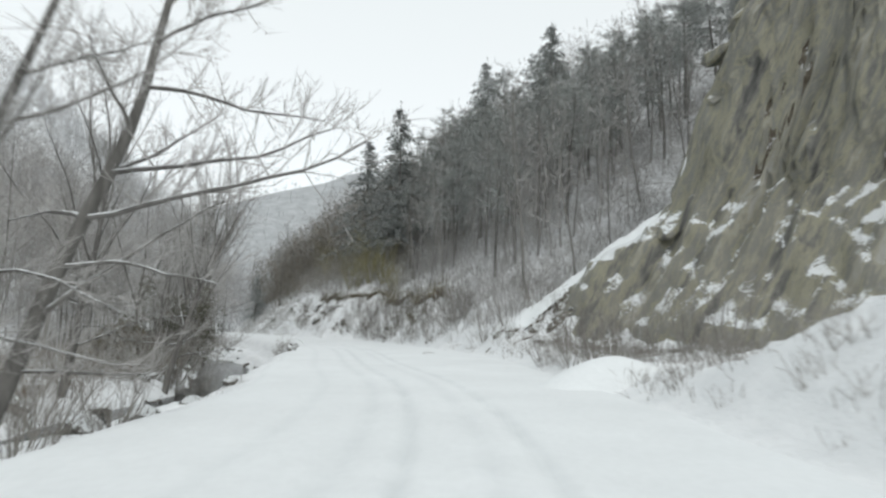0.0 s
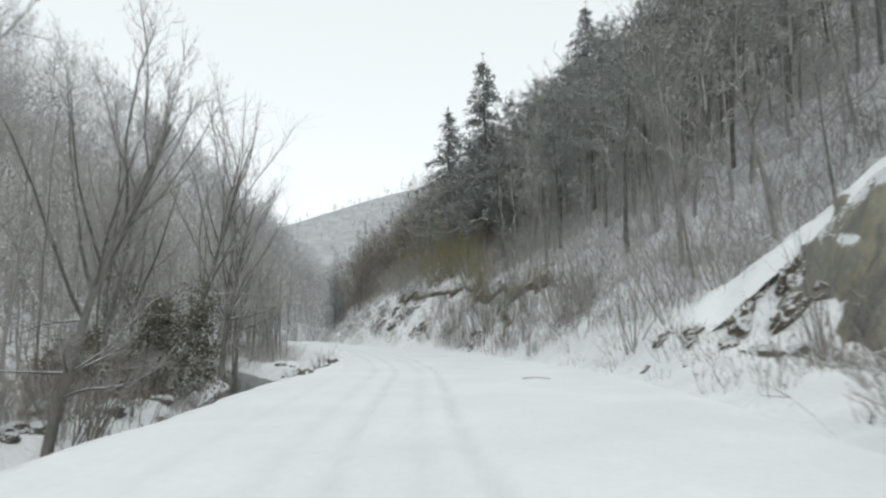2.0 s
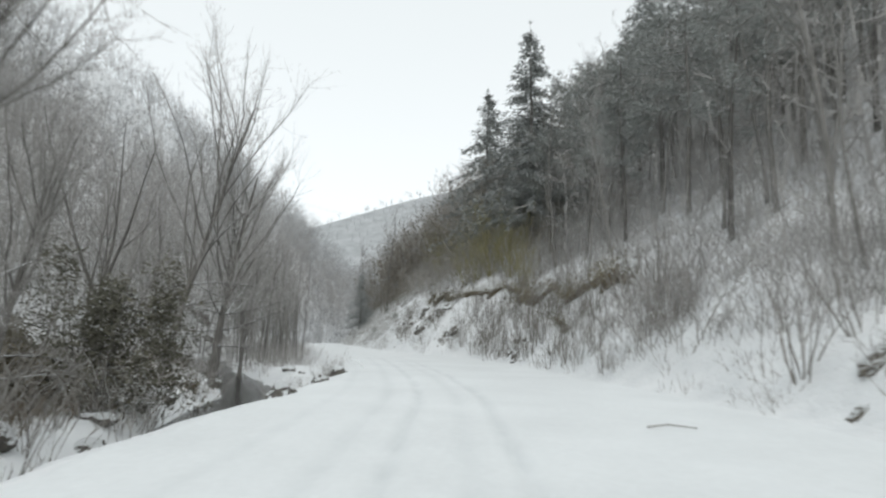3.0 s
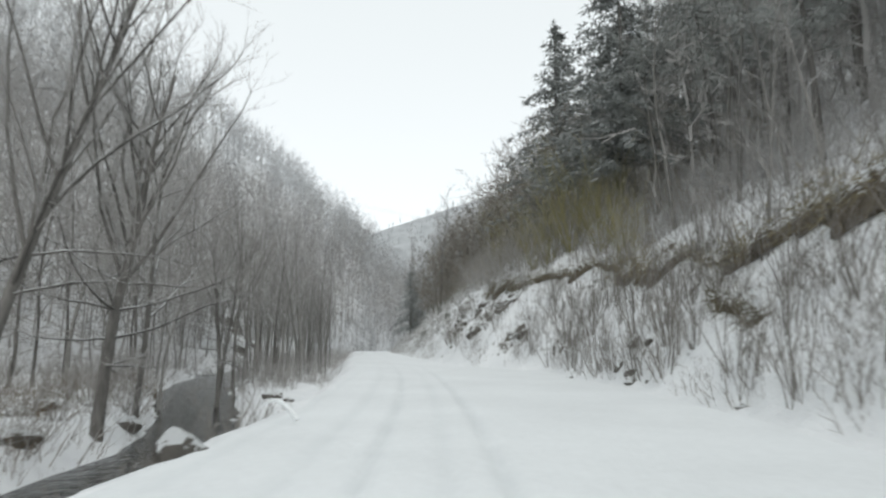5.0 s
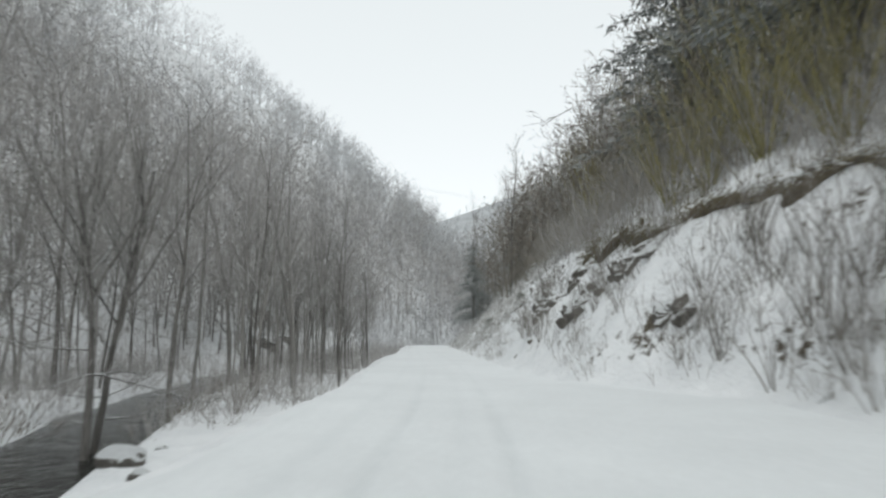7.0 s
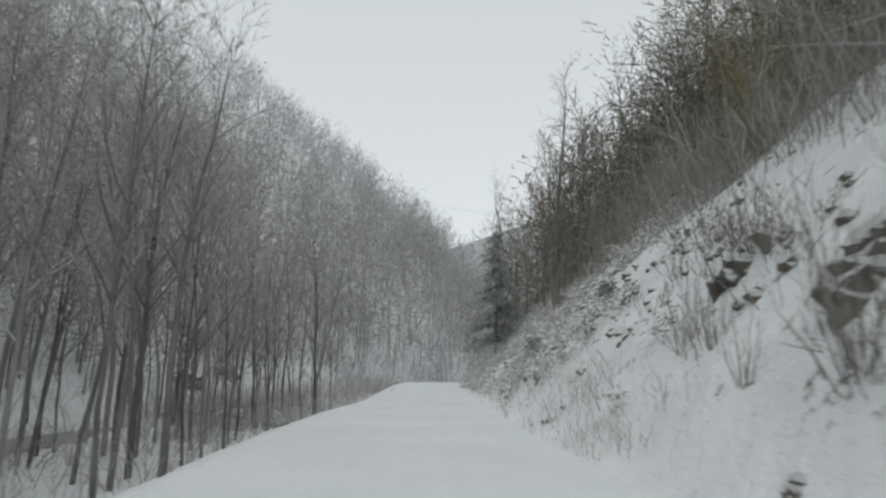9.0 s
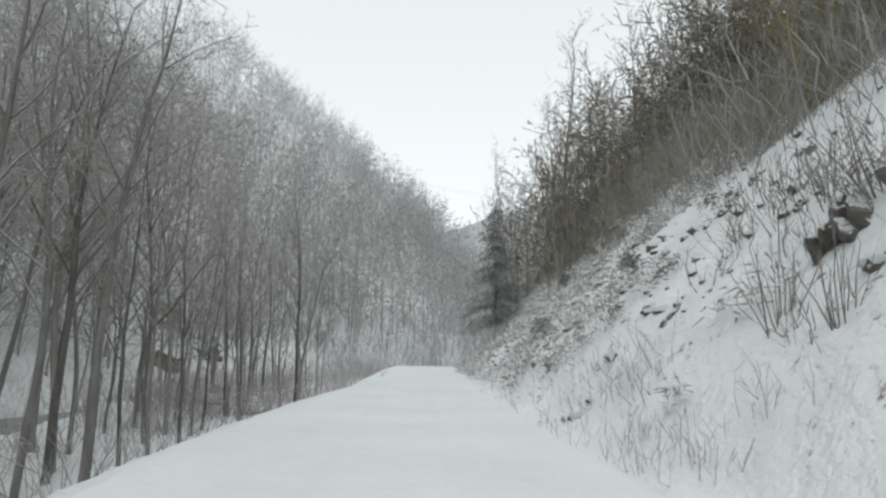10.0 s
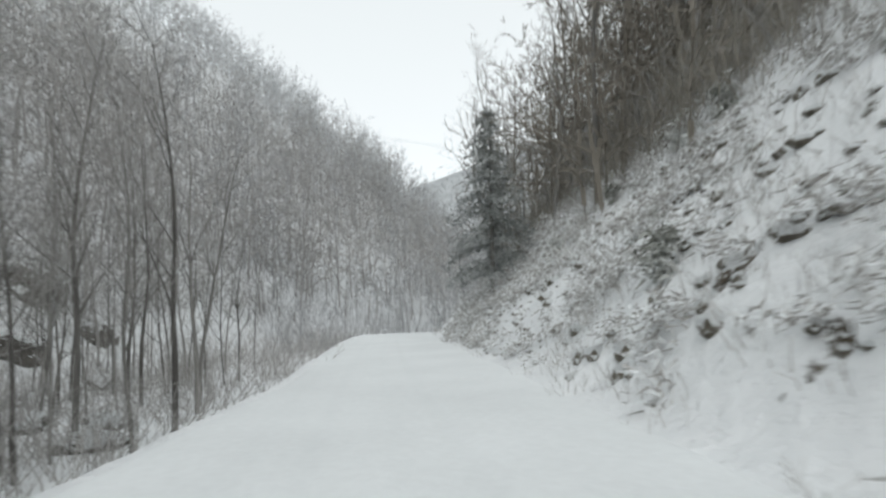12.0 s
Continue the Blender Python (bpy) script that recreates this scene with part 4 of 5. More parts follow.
# thicket past the brow, its twigs paled with haze as well
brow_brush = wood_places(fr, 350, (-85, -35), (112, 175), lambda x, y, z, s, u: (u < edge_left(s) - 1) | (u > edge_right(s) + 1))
brush("brow_undergrowth", "grey thicket beyond the brow of the road", brow_brush, fr, 2.0, 5.0, M_HAZE)

# ---------------------------------------------------------------- shrubs and saplings along the banks
def grow_shrub(seed, tall, stems, spread=0.35, side=4, r0=0.014):
    r = np.random.default_rng(seed)
    out, stalk = [], []
    for k in range(stems):
        a = r.uniform(0, 2 * math.pi)
        d = unit(np.array([math.cos(a) * spread * r.uniform(0.2, 1.2), math.sin(a) * spread * r.uniform(0.2, 1.2), 1.0]))
        p = np.array([math.cos(a), math.sin(a), 0]) * r.uniform(0, 0.35) - np.array([0, 0, 0.15])
        seg, pts = shoot(r, p, d, tall * r.uniform(0.5, 1.1), r0 * r.uniform(0.6, 1.2), 5, 0.08, 0.02, 0.35)
        stalk += seg
        for j in range(side):
            q, dd, rb, _ = pts[r.integers(1, 5)]
            seg2, _ = shoot(r, q, sideways(r, dd, r.uniform(0.35, 0.7)), tall * 0.28 * r.uniform(0.5, 1.2), 0.006, 2, 0.12, 0.03, 0.5)
            out += seg2
    return np.array(stalk), np.array(out)


def shrub(name, label, group, segs, mat, single=False):
    ob = thing(name, label, "shrub", group)
    if single:
        for k in range(0, len(segs[0]), 5):
            part("stem", mesh_of("stem", *tubes(segs[0][k:k + 5], 4), mat, True), ob)
    else:
        tagged(part("stem", mesh_of("stem", *tubes(segs[0], 3), mat), ob), kind="stuff")
    part("crown", mesh_of("crown", *ribbons(segs[1], rng), mat), ob)
    return ob


SAPLINGS = [park(shrub("sapling_clump", "clump of bare thin saplings rooted in the snowy bank", "bank saplings", grow_shrub(600 + i, 2.6 + 0.7 * (i % 3), 11 + 3 * (i % 3), 0.42, 5, 0.022), M_SHRUB, True)) for i in range(5)]
sr = np.random.default_rng(41)
sap = tree_places(sr, 64, (40, 67), (5.2, 9.2), 0.8, lambda x, y, s, u: u > edge_right(s) + 0.3)
sap += tree_places(sr, 26, (66, 82), (3.4, 8), 0.9, lambda x, y, s, u: u > edge_right(s) + 0.7)
sap += tree_places(sr, 14, (13, 34), (5.0, 10), 1.0, lambda x, y, s, u: u > edge_right(s) + 0.3)
scatter(SAPLINGS, sap, sr, 0.5, 1.0, 0.05, fade=lambda x, y: float(np.interp(along(x, y)[0][0], (64, 69), (1.0, 0.55))))

THICKETS = [park(shrub("thicket", "brown leafless thicket on the snowy river bank", "river thickets", grow_shrub(650 + i, 1.6 + 0.4 * (i % 3), 20, 0.6, 4), M_SHRUB)) for i in range(4)]
thick = tree_places(sr, 62, (2, 70), (-19, -4.8), 1.1, lambda x, y, s, u: height_at(x, y) > WATER_Z + 0.2 and u < (-10.5 if s < 42 else -9.8))
thick += tree_places(sr, 26, (14, 42), (-14, -9.0), 0.8, lambda x, y, s, u: height_at(x, y) > WATER_Z + 0.2)
thick += tree_places(sr, 12, (4, 17), (-9.5, -5.8), 0.8, lambda x, y, s, u: height_at(x, y) > WATER_Z + 0.4)
thick += tree_places(sr, 14, (66, 120), (-16, -4.6), 1.2, lambda x, y, s, u: height_at(x, y) > WATER_Z + 0.2 and u < edge_left(s) - (2.0 if s < 72 else 1.2))
scatter(THICKETS, thick, sr, 0.6, 1.2, 0.05)

FANS = [park(shrub("fan_bush", "bare fan-shaped bush arching over the roadside snow", "roadside bushes", grow_shrub(640 + i, 1.9, 22, 1.0, 4, 0.012), M_SHRUB, True)) for i in range(2)]
scatter(FANS, [(2.7, 17.6), (2.2, 19.4), (3.3, 16.4), (3.4, 19.0), (1.6, 21.4)], sr, 0.7, 1.0, 0.05)

OCHRE = [park(shrub("hazel_bush", "tall yellowish brown bare hazel bush on the bank", "bank hazels", grow_shrub(680 + i, 5.0 + i, 34, 0.45, 9, 0.022), M_OCHRE, True)) for i in range(3)]
scatter(OCHRE, [(-16.9, 71.0), (-18.5, 73.2), (-15.1, 68.8), (-11.6, 64.2), (-13.2, 67.6), (-25.6, 87.7)], sr, 0.75, 1.05)

# dark ivy-clad bush by the water
def leafy_bush(seed, tall, wide):
    r = np.random.default_rng(seed)
    leaf = []
    lobes = [(r.uniform(-0.55, 0.55) * wide, r.uniform(-0.55, 0.55) * wide, r.uniform(0.5, 1.0)) for _ in range(6)]
    for k in range(430):
        lx, ly, lt = lobes[k % 6]
        a, z = r.uniform(0, 2 * math.pi), r.uniform(0.02, 1)
        rad = 0.62 * wide * (1 - z**1.6) ** 0.6 * r.uniform(0.25, 1.15) * (0.8 + 0.3 * math.sin(3 * a + 5 * z + seed))
        leaf.append(blades(r, np.array([lx + math.cos(a) * rad, ly + math.sin(a) * rad, z * tall * lt]), 0.22, 18, 0.6, 0.24, 0.07))
    return np.concatenate(leaf)


def evergreen_bush(x, y, seed, tall, wide, label, leaf=None, look_of="dense dark evergreen foliage"):
    ob = thing("evergreen_bush", label, "bush", "riverside bushes")
    tagged(part("stem", mesh_of("stem", *tubes(grow_shrub(seed, tall * 0.9, 14, 0.4, 3, 0.03)[0], 4), M_BARK), ob), kind="stuff")
    part("foliage", mesh_of("foliage", *tris(leafy_bush(seed, tall, wide)), leaf or M_IVY), ob, look_of)
    return settle_first(ob, x, y, 1.0, 0.0, 0.05)


evergreen_bush(-20.4, 36.2, 701, 5.4, 2.7, "dark evergreen bush under bare trees by the river")
M_RUSSET = needle_mat("withered_olive_leaves", (0.1, 0.09, 0.062), (0.21, 0.185, 0.13), 0.3)
for x, y, k in ((-21.9, 34.6, 0.85), (-23.2, 36.0, 0.75)):
    evergreen_bush(x, y, 702, 3.1 * k, 2.3 * k, "low olive-brown bush with withered leaves by the river", M_RUSSET, "withered olive-brown leaves")
for x, y, k in ((-21.6, 34.4, 1.6), (-19.2, 37.4, 1.1), (-22.6, 35.4, 1.5), (-15.6, 27.6, 2.1), (-14.6, 28.8, 1.7), (-16.4, 29.0, 2.0), (-13.4, 26.6, 1.2), (-27.5, 45.0, 1.5), (-28.5, 47.5, 1.4), (-30.0, 51.0, 1.3), (-14.9, 41.0, 0.6), (-15.4, 42.6, 0.7), (-14.6, 39.6, 0.55), (-16.2, 44.2, 0.6), (-12.9, 34.8, 0.5), (-13.6, 37.0, 0.6)):
    settle_first(copy_thing(THICKETS[0], Matrix.Identity(4)), x, y, k, x, 0.1)

# ---------------------------------------------------------------- stones, turf ledges, snow heap, sticks
def stone_mesh(name, seed, size, mat, cuts=3, jag=1.0):
    bm = bmesh.new()
    bmesh.ops.create_icosphere(bm, subdivisions=cuts, radius=1)
    off = Vector((seed * 3.7, seed * 1.3, seed * 7.1))
    for vert in bm.verts:
        c = vert.co
        k = 1 + 0.35 * noise.noise(c * 1.1 + off) + 0.16 * jag * noise.noise(c * 2.7 + off) + 0.08 * jag * noise.noise(c * 7 + off)
        vert.co = Vector((c.x * size[0], c.y * size[1], c.z * size[2])) * k
    me = bpy.data.meshes.new(name)
    bm.to_mesh(me)
    bm.free()
    me.materials.append(mat)
    return me


def block_mesh(name, seed, size, mat):
    """A broken angular block."""
    r = np.random.default_rng(int(seed))
    bm = bmesh.new()
    for p in r.normal(0, 1, (15, 3)):
        p = p / np.abs(p).max() * r.uniform(0.8, 1.0)
        bm.verts.new((p[0] * size[0], p[1] * size[1], p[2] * size[2]))
    made = bmesh.ops.convex_hull(bm, input=bm.verts)
    bmesh.ops.delete(bm, geom=list({g for g in made["geom_interior"] + made["geom_unused"] if isinstance(g, bmesh.types.BMVert)}), context="VERTS")
    bmesh.ops.bevel(bm, geom=list(bm.edges), offset=0.09 * min(size), segments=1, affect="EDGES")
    bmesh.ops.triangulate(bm, faces=list(bm.faces))
    bmesh.ops.subdivide_edges(bm, edges=[e for e in bm.edges if e.calc_length() > 0.25 * max(size)], cuts=2)
    bmesh.ops.triangulate(bm, faces=list(bm.faces))
    for vert in bm.verts:
        c = vert.co / max(size)
        vert.co *= 1 + 0.13 * noise.noise(c * 2.6 + Vector((seed * 1.7, 0, 0))) + 0.07 * noise.noise(c * 7 + Vector((0, seed * 1.1, 0)))
    me = bpy.data.meshes.new(name)
    bm.to_mesh(me)
    bm.free()
    me.materials.append(mat)
    return me


def lie(x, y):
    """Turn that lays a thing's up along the slope's normal."""
    e = 0.4
    n = Vector((height_at(x - e, y) - height_at(x + e, y), height_at(x, y - e) - height_at(x, y + e), 2 * e))
    return Vector((0, 0, 1)).rotation_difference(n.normalized())


def outcrop(x, y, wide, tall, count, seed):
    """Jagged strata breaking out of the bank: stacked tilted blocks."""
    ob = thing("rock_outcrop", "jagged dark rock outcrop breaking through the snowy bank", "rock outcrop", "bank outcrops")
    r = np.random.default_rng(seed)
    s, u = (float(a[0]) for a in along(x, y))
    for k in range(count):
        px, py = (float(a) for a in spot(s + r.uniform(-0.7, 0.7) * wide, u + r.uniform(-0.4, 0.4) * wide))
        size = (wide * r.uniform(0.35, 0.6), wide * r.uniform(0.18, 0.34), tall * r.uniform(0.3, 0.55))
        b = part("block", block_mesh("block", seed * 50 + k, size, M_STONE), ob)
        b.matrix_basis = Matrix.LocRotScale((px, py, height_at(px, py) - r.uniform(0.0, 0.15) * tall), lie(px, py) @ Euler((r.uniform(-0.2, 0.2), 0.35 + r.uniform(-0.2, 0.2), 0.9 + r.uniform(-0.25, 0.25))).to_quaternion(), None)
    return ob


def stone(x, y, size, seed, label="snow-capped dark boulder lying in the snow", group="boulders", name="boulder", mat=None, turn=0.0, lift=0.0):
    ob = tagged(new(name, stone_mesh(name, seed, size, mat or M_STONE)), label, name.replace("_", " "), group)
    ob.matrix_basis = Matrix.LocRotScale((x, y, height_at(x, y) + lift), Euler((0, 0, turn)), None)
    return ob


br = np.random.default_rng(47)
for i, (x, y) in enumerate(tree_places(br, 70, (6, 66), (-14.5, -5.5), 0.8, lambda x, y, s, u: WATER_Z - 0.3 < height_at(x, y) < -0.7)):
    k = br.uniform(0.16, 0.5)
    stone(x, y, (k * br.uniform(0.8, 1.5), k, k * 0.7), i, "snow-capped boulder at the river's edge", "river boulders", turn=br.uniform(0, 6))
for i, (s, u, k) in enumerate(((54.2, 5.8, 0.26), (54.9, 6.1, 0.34), (55.4, 5.8, 0.2), (56.0, 6.1, 0.3), (55.7, 6.5, 0.36), (53.1, 5.9, 0.16), (54.8, 6.6, 0.22), (62.4, 5.9, 0.24), (47.5, 5.6, 0.2), (58.2, 5.0, 0.17))):
    x, y = (float(a) for a in spot(s, u))
    rock = tagged(new("bank_rock", block_mesh("bank_rock", 60 + i, (k * 0.9, k * 0.75, k * 0.6), M_STONE)), "dark snow-capped rock at the foot of the bank", "rock", "bank rocks")
    rock.matrix_basis = Matrix.LocRotScale((x, y, height_at(x, y)), lie(x, y) @ Euler((0.15 * (i % 3) - 0.15, 0.1, i * 1.1)).to_quaternion(), None)
for i, (x, y, a) in enumerate(((-13.9, 40.3, 0.3), (-14.4, 39.2, 0.2), (-12.6, 36.6, 0.25), (-11.6, 33.0, 0.28))):
    stone(x, y, (a, a * 1.1, a), 80 + i, "snow-capped stone on the road's river edge", "edge stones", turn=i)
for i, (x, y, k) in enumerate(((-66.5, 97.0, 1.6), (-62.0, 94.0, 1.0), (-48.8, 87.2, 0.75), (-45.4, 86.9, 0.6), (-47.0, 88.3, 0.5), (-58.5, 91.0, 0.9), (-57.0, 94.5, 0.7), (-54.0, 90.5, 0.6), (-64.0, 99.0, 0.9), (-52.5, 88.5, 0.5))):
    rock = stone(x, y, (k * 1.3, k, k * 0.8), 90 + i, "broad mossy boulder among trees on the snowy slope", "slope boulders")
    rock.matrix_basis = Matrix.LocRotScale((x, y, height_at(x, y) - 0.15 * k), lie(x, y) @ Euler((0, 0, i * 1.3)).to_quaternion(), None)
for i, (x, y, k) in enumerate(((-28.2, 80.2, 0.2), (-28.8, 83.1, 0.28), (-27.5, 84.6, 0.22), (-32.9, 87.2, 0.3), (-34.0, 88.6, 0.24), (-32.1, 84.8, 0.16), (-33.3, 92.8, 0.3), (-31.2, 87.9, 0.18), (-34.6, 91.0, 0.2))):
    clod = tagged(new("turf_clod", stone_mesh("turf_clod", 110 + i, (k * 1.5, k * 0.8, k * 0.35), M_TURF, 3, 2.6)), "brown turf clod laid bare in the snowy bank", "turf clod", "turf clods")
    clod.matrix_basis = Matrix.LocRotScale((x, y, height_at(x, y) - 0.04), lie(x, y) @ Euler((0, 0, 0.6 + 0.4 * (i % 3))).to_quaternion(), None)
# turf ribs that break the snow of the spur
for i, (x, y, k) in enumerate(((-0.1, 33.3, 0.5), (0.9, 32.9, 0.8), (1.9, 32.3, 1.0), (2.6, 33.0, 0.9), (3.4, 32.4, 1.2), (1.4, 31.5, 0.6), (2.9, 31.3, 0.9), (4.3, 32.9, 1.0), (0.5, 31.9, 0.4), (-0.6, 32.6, 0.35), (4.0, 31.4, 0.8), (1.9, 30.5, 0.35), (2.8, 30.1, 0.3))):
    clod = tagged(new("turf_clod", stone_mesh("turf_clod", 130 + i, (k * 0.8, k * 0.36, k * 0.24), M_TURF, 3, 3.0)), "brown grassy turf rib breaking the snow of the spur", "turf clod", "spur turf")
    clod.matrix_basis = Matrix.LocRotScale((x, y, height_at(x, y) + 0.02), lie(x, y) @ Euler((0, 0, 0.5 + 0.3 * (i % 3))).to_quaternion(), None)
# rubble at the foot of the cliff
tr = np.random.default_rng(53)
count = 0
while count < 90:
    x, y = tr.uniform(0.5, 20), tr.uniform(14, 33)
    h, g = float(rock_height(np.array([x]), np.array([y]))[0]), height_at(x, y)
    if -1.5 < h < 3.2 and g < 3.2 and float(along(x, y)[1][0]) > 6.0:
        k = tr.uniform(0.1, 0.3)
        rock = tagged(new("fallen_rock", block_mesh("fallen_rock", 900 + count, (k * 1.3, k, k * 0.8), M_STONE)), "angular fallen rock lying in snow under the cliff", "rock", "fallen rocks")
        rock.matrix_basis = Matrix.LocRotScale((x, y, g + 0.1 * k), Euler((tr.uniform(-0.5, 0.5), tr.uniform(-0.5, 0.5), tr.uniform(0, 6))), None)
        count += 1
# outcrops on the cut bank
for i, (x, y, wide, tall, count) in enumerate(((-24.0, 74.4, 1.0, 0.75, 12), (-21.2, 70.6, 1.2, 0.8, 10), (-19.2, 69.6, 1.4, 0.7, 9), (-17.2, 65.2, 0.8, 0.5, 6), (-22.6, 74.6, 0.8, 0.6, 6), (-25.7, 77.9, 0.7, 0.7, 8), (-26.0, 82.6, 0.4, 0.3, 3))):
    outcrop(x, y, wide, tall, count, 11 + i)


M_SEDGE = needle_mat("dry_hanging_grass", (0.1, 0.088, 0.05), (0.26, 0.225, 0.14), 0.55)


def turf_ledge(s0, s1, v0, v1, seed, thick=0.55):
    """An overhanging lip of brown turf along the top of the cut bank, with grass hanging from it."""
    ob = thing("turf_ledge", "overhanging brown turf lip on top of the snowy cut bank", "turf ledge", "turf ledges")
    r = np.random.default_rng(seed)
    n = int((s1 - s0) / 0.16)
    t = np.linspace(0, 1, n)
    sl = s0 + (s1 - s0) * t
    k = thick * np.clip(0.6 + 0.9 * rough(sl, 0 * sl, 2.6, seed + 60), 0.0, 1.3) * smooth(0, 0.12, t) * (1 - smooth(0.85, 1, t))
    out = edge_right(sl) + v0 + (v1 - v0) * t + 0.6 * rough(sl, 0 * sl, 2.4, seed + 70) + 0.3 * rough(sl, 0 * sl, 0.9, seed + 75)
    base_x, base_y = spot(sl, out)
    base_z = height(base_x, base_y) + 0.25 * rough(sl, 0 * sl, 1.3, seed + 80) * thick
    a = np.linspace(0, 2 * np.pi, 13)
    A, K = np.meshgrid(a, k)
    S = np.repeat(sl[:, None], 13, 1)
    wob = 1 + 0.55 * rough(S * 2.0, A * 0.9, 1.0, seed + 90, 4)
    lat, lz = 0.85 * K * np.cos(A) * wob, 0.62 * K * np.sin(A) * wob
    px, py = spot(S, np.repeat(out[:, None], 13, 1) + lat)
    # the lip leans with the slope
    pz = base_z[:, None] + lz + 0.8 * lat
    part("lip", mesh_of("lip", *sheet(px, py, pz), M_TURF, True), ob)
    leaf = []
    for i in range(0, n, 2):
        if k[i] > 0.12:
            x, y = (float(c) for c in spot(sl[i], out[i] - 0.5 * k[i]))
            tx, ty = (float(c) for c in spot(sl[i], out[i] - 1.5))
            down = np.array([tx - x, ty - y, -1.2])
            leaf.append(blades(r, np.array([x, y, base_z[i] - 0.2 * k[i]]), 0.4 * k[i] + 0.05, 26, 0.8, 0.25 + 0.5 * k[i], 0.03, down / np.linalg.norm(down)))
            leaf.append(blades(r, np.array([x, y, base_z[i] + 0.25 * k[i]]), 0.5 * k[i] + 0.05, 22, 1.0, 0.34, 0.03, np.array([0, 0, 0.6])))
    tagged(part("hanging_grass", mesh_of("hanging_grass", *tris(np.concatenate(leaf)), M_SEDGE), ob), "dry brown grass hanging from the lip", kind="stuff")
    return ob


turf_ledge(46, 54, 3.6, 3.4, 1, 1.0)
turf_ledge(52, 60, 3.3, 3.5, 6, 1.0)
turf_ledge(58.5, 66, 3.4, 4.2, 2, 1.1)
turf_ledge(65, 73, 4.4, 4.2, 3, 1.0)
turf_ledge(72, 80, 4.6, 4.6, 4, 0.7)
turf_ledge(49, 52.5, 1.7, 2.0, 5, 0.4)


def snow_mound(x, y, wide, deep, tall, turn):
    """A smooth dome of drifted snow."""
    a, k = np.meshgrid(np.linspace(0, 2 * np.pi, 49), np.linspace(0.0, 1.0, 16))
    lx, ly = wide * k * np.cos(a), deep * k * np.sin(a)
    lz = tall * (np.cos(np.pi * k) * 0.5 + 0.5) ** 0.8 * (1 + 0.12 * rough(lx + 9, ly, 1.2, 61)) - 0.25 * k**4
    v, f = sheet(lx, ly, lz)
    ob = tagged(new("snow_mound", mesh_of("snow_mound", v, f, M_SNOW, True)), "smooth rounded heap of snow at the roadside", "snow mound")
    ob.matrix_basis = pose(x, y, 0.05, 0, 0, turn)
    return ob


snow_mound(2.75, 15.4, 2.5, 1.6, 0.66, 35)


def stick(name, label, pts, r, mat):
    segs = [(*pts[i], *pts[i + 1], r * (1 - 0.15 * i), r * (1 - 0.15 * (i + 1))) for i in range(len(pts) - 1)]
    return tagged(new(name, mesh_of(name, *tubes(np.array(segs), 6), mat, True)), label, "branch")


arch = [(-14.05 - 0.6 * t, 42.75 - 0.15 * t, 0.02 + 0.38 * math.sin(math.pi * min(1, 0.08 + 0.66 * t))) for t in np.linspace(0, 1, 6)]
stick("bent_branch", "arched branch coated in snow at the river's edge", arch, 0.05, M_SNOW)
stick("fallen_branch", "thin fallen branch lying on the snowy road", [(-3.9, 30.6, 0.07), (-3.6, 30.75, 0.1), (-3.2, 30.8, 0.07)], 0.016, M_TWIG)
# blocks that jut from the cliff's upper edge
for k, (x, y, size) in enumerate(((12.0, 31.9, (1.5, 0.9, 0.45)), (12.9, 31.2, (1.2, 0.8, 0.6)), (11.2, 31.4, (0.8, 0.6, 0.5)), (8.2, 30.4, (0.6, 0.5, 0.35)))):
    slab = part("slab", block_mesh("slab", 153 + k, size, M_ROCK), cliff)
    slab.matrix_basis = Matrix.LocRotScale((x, y, float(rock_height(np.array([x]), np.array([y]))[0]) + 0.35), Euler((0.1 * k, -0.5, -0.3 + 0.2 * k)), None)

# grass tufts and stones that poke through the snow of the banks
tuft_at = wood_places(fr, 950, (-60, 12), (-2, 112), lambda x, y, z, s, u: (u > edge_right(s) + 0.25) & (u < edge_right(s) + 7.5) & ((s < 72) | ((rough(x, y, 1.5, 93) > 0.45) & (u > edge_right(s) + 3.0))))
brush("bank_tufts", "dry grass and twigs poking through the snowy bank", tuft_at, fr, 0.3, 0.8, M_SHRUB)
face_at = wood_places(fr, 330, (-30, 2), (34, 72), lambda x, y, z, s, u: (u > edge_right(s) + 0.5) & (u < edge_right(s) + 4.2) & (s > 40) & (s < 69) & (rough(x, y, 2.6, 99) > -0.1))
brush("bank_face_brush", "brown leafless brush and briars on the bank face", face_at, fr, 0.5, 1.3, M_SHRUB)
verge_at = wood_places(fr, 120, (-40, -3), (2, 46), lambda x, y, z, s, u: (u < edge_left(s) - 0.15) & (u > edge_left(s) - 1.5) & (rough(x, y, 2.0, 97) > -0.1))
brush("verge_tufts", "dry grass tufts along the road's river edge", verge_at, fr, 0.15, 0.36, M_SHRUB)
foot_at = wood_places(fr, 110, (0, 16), (12, 34), lambda x, y, z, s, u: (u > edge_right(s) + 0.4) & (z < 3))
brush("rockfoot_brush", "bare brown brush at the foot of the rock", foot_at, fr, 0.5, 1.3, M_SHRUB)


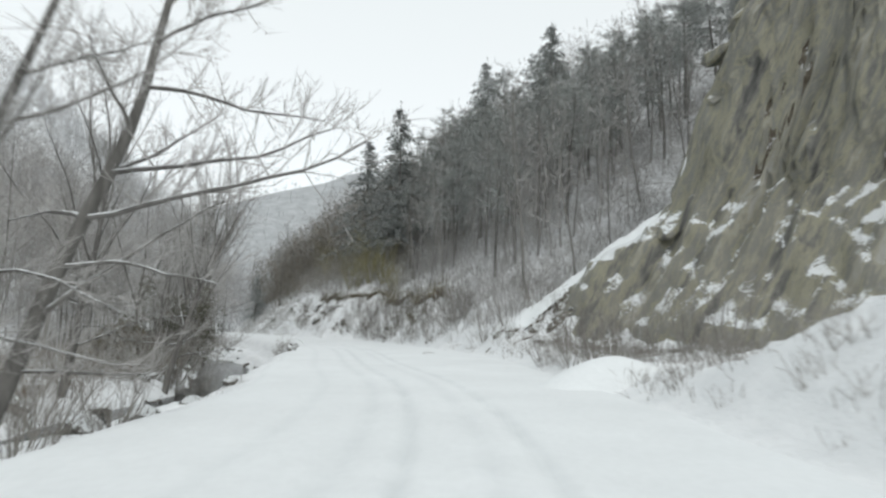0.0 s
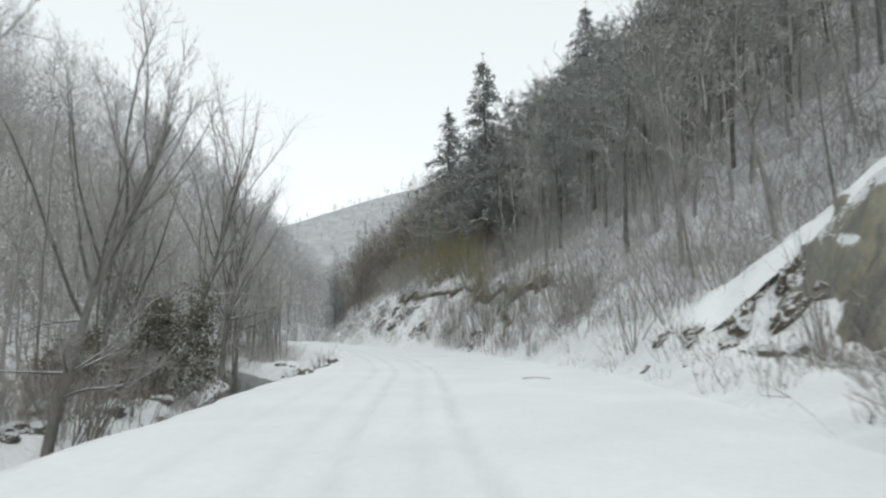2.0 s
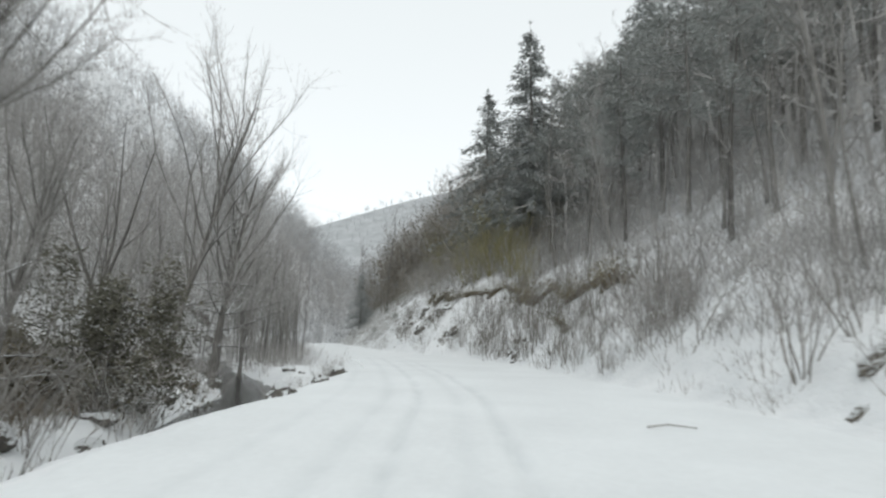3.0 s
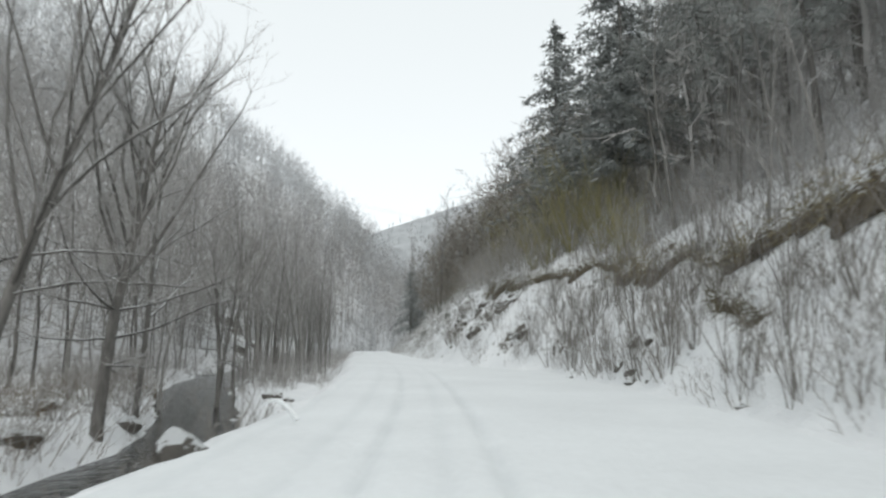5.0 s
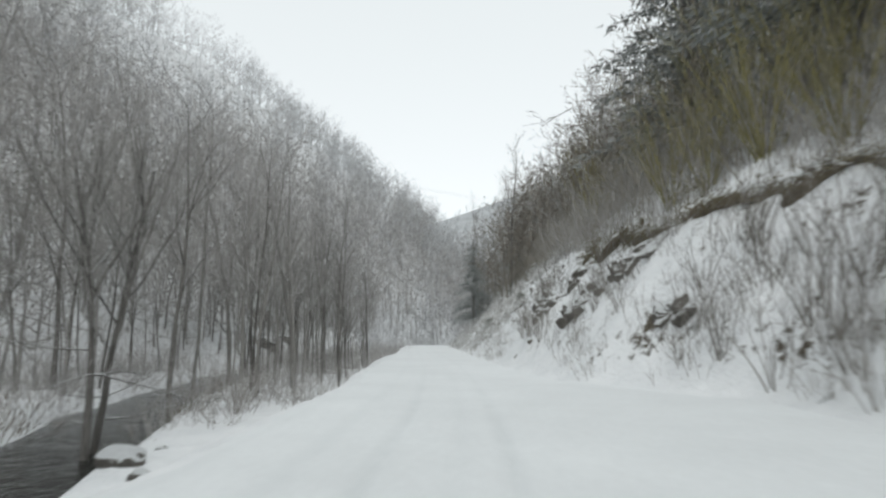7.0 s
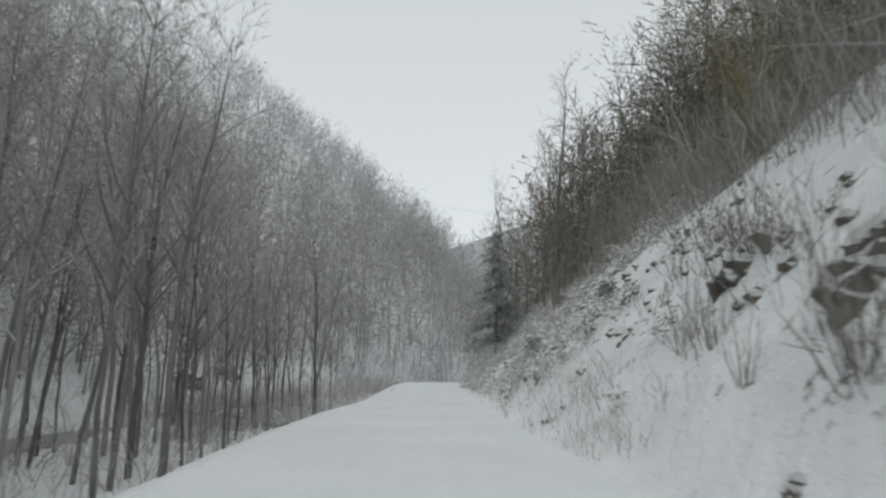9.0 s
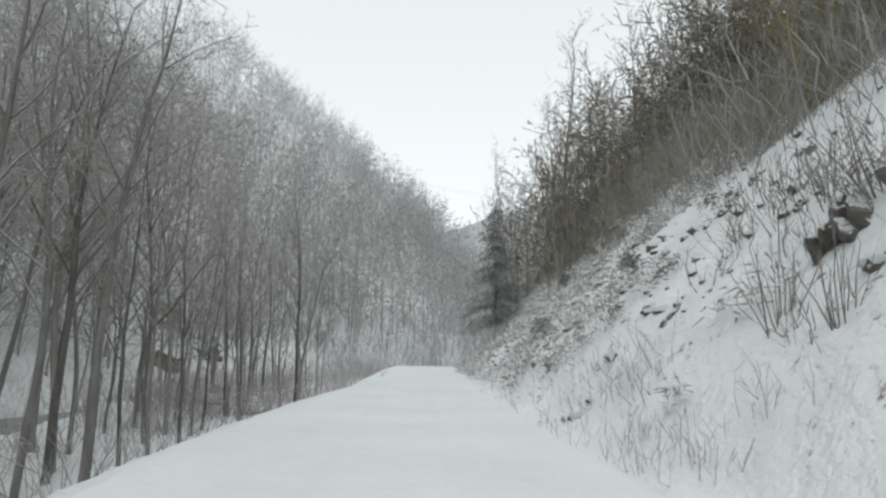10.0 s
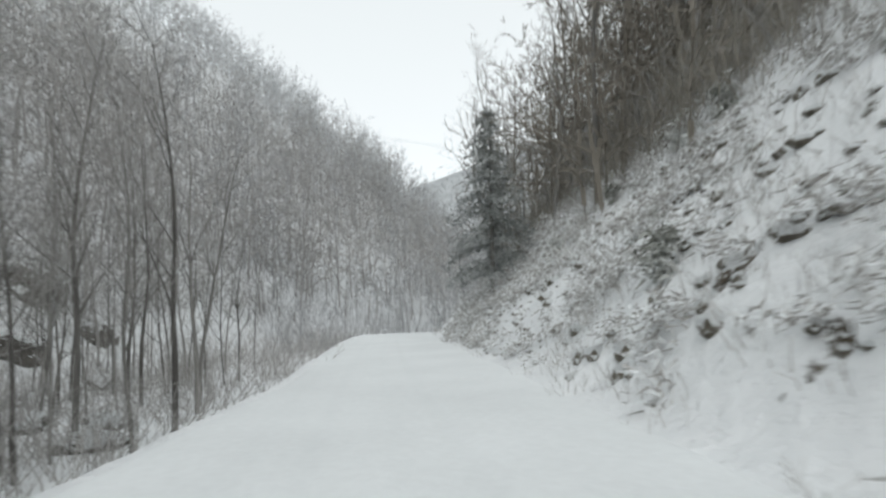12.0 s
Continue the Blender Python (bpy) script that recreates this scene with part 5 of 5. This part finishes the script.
def pebbles(name, label, places, r, lo, hi, mat):
    base = stone_mesh("pebble_shape", 4.4, (1, 0.8, 0.6), mat, 2)
    bv = np.array([v.co for v in base.vertices])
    bf = np.array([p.vertices[:] for p in base.polygons])
    bpy.data.meshes.remove(base)
    vs, fs = [], []
    for i, (x, y, z) in enumerate(places):
        a, k = r.uniform(0, 6.28), r.uniform(lo, hi)
        c, s_ = math.cos(a), math.sin(a)
        rot = np.array([[c, -s_, 0], [s_, c, 0], [0, 0, 1]]) * k * r.uniform(0.7, 1.3, (1, 3))
        vs.append(bv @ rot.T + (x, y, z + 0.2 - 0.25 * k))
        fs.append(bf + i * len(bv))
    return tagged(new(name, mesh_of(name, np.concatenate(vs), np.concatenate(fs), mat)), label, "stones", kind="stuff")


M_HUMMOCK = rock_mat("snow_capped_turf", ((0.3, (0.11, 0.096, 0.075)), (0.55, (0.2, 0.178, 0.14)), (0.72, (0.28, 0.255, 0.21))), -0.15, 0.45, 5.0, 2.0)
peb_at = wood_places(fr, 420, (-60, 10), (26, 112), lambda x, y, z, s, u: (u > edge_right(s) + 0.5) & (u < edge_right(s) + 7) & ((s > 84) | (rough(x, y, 3.0, 101) > np.where(s > 64, 0.42, 0.2))))
pebbles("bank_stones", "small dark stones and clods half buried in snow", peb_at, fr, 0.03, 0.12, M_HUMMOCK)
lump_at = wood_places(fr, 420, (-60, -24), (72, 112), lambda x, y, z, s, u: (u > edge_right(s) + 0.3) & (u < edge_right(s) + np.interp(s, (80, 96), (7.0, 5.5))) & (s > 76) & ((s > 90) | (rough(x, y, 2.4, 103) > 0.15)))
pebbles("snow_hummocks", "snow-capped clods and tussocks on the bank", lump_at, fr, 0.1, 0.28, M_HUMMOCK)
stem_at = wood_places(np.random.default_rng(63), 70, (-34, -16), (64, 92), lambda x, y, z, s, u: (u > edge_right(s) + 0.9) & (u < edge_right(s) + 4.6) & (s > 70) & (s < 88) & (rough(x, y, 2.2, 105) > 0.05))
brush("bank_stems", "thin brown upright stems standing in the snowy bank", stem_at, np.random.default_rng(64), 0.5, 1.25, M_SHRUB)
bram_at = wood_places(fr, 420, (-56, -25), (76, 106), lambda x, y, z, s, u: (u > edge_right(s) + 0.1) & (u < edge_right(s) + np.interp(s, (88, 98), (1.5, 6.0))) & (rough(x, y, 2.0, 91) > -0.2))
M_LADEN_STEM = bark_mat("snow_laden_stems", (0.34, 0.325, 0.305), (0.56, 0.55, 0.53), -0.1, 0.4, 1.0)
brush("bramble_stems", "snow-laden bramble stems on the bank", bram_at, fr, 0.35, 0.85, M_LADEN_STEM)


def laden(name, label, places, r, lo, hi, mat):
    """Low clumps of sprays bowed under snow."""
    out = []
    for x, y, z in places:
        k = r.uniform(lo, hi)
        for _ in range(3):
            c = np.array([x, y, z + 0.2]) + np.array([*r.normal(0, 0.5 * k, 2), 0.2 * k])
            out.append(blades(r, c, 0.24 * k, 34, 0.6, 0.34 * k, 0.036, np.array([-0.4, -0.3, -0.2])))
    return tagged(new(name, mesh_of(name, *tris(np.concatenate(out)), mat)), label, "undergrowth", kind="stuff")


spray_at = wood_places(fr, 470, (-60, -25), (78, 112), lambda x, y, z, s, u: (u > edge_right(s) + 0.2) & (u < edge_right(s) + 7.5) & (s > 82) & (rough(x, y, 2.2, 96) > np.interp(s, (84, 96, 104), (0.35, -0.15, -0.6))))
laden("laden_brambles", "snow-laden bramble sprays covering the bank", spray_at, fr, 0.3, 0.75, M_LADEN_STEM)


def power_cable(shift, lift):
    """A cable coated in snow that hangs across the valley."""
    a, b = np.array([-160.0, 183.0, 58.8]), np.array([-20.0, 287.0, 34.0])
    t = np.linspace(0, 1, 25)[:, None]
    p = a + (b - a) * t + np.array([0.55, -0.83, 0.0]) * shift
    p[:, 2] += lift - 4 * 2.5 * (t * (1 - t))[:, 0]
    segs = np.concatenate([p[:-1], p[1:], np.full((24, 2), 0.02)], 1)
    me = mesh_of("power_cable", *tubes(segs, 5), M_SNOW, True)
    bm = bmesh.new()
    bm.from_mesh(me)
    bmesh.ops.remove_doubles(bm, verts=bm.verts, dist=0.004)
    bm.to_mesh(me)
    bm.free()
    return tagged(new("power_cable", me), "overhead cable coated in snow spanning the valley", "cable", "overhead cables")


for shift, lift in ((0.0, 0.0), (1.6, -0.9), (3.2, -1.6)):
    power_cable(shift, lift)
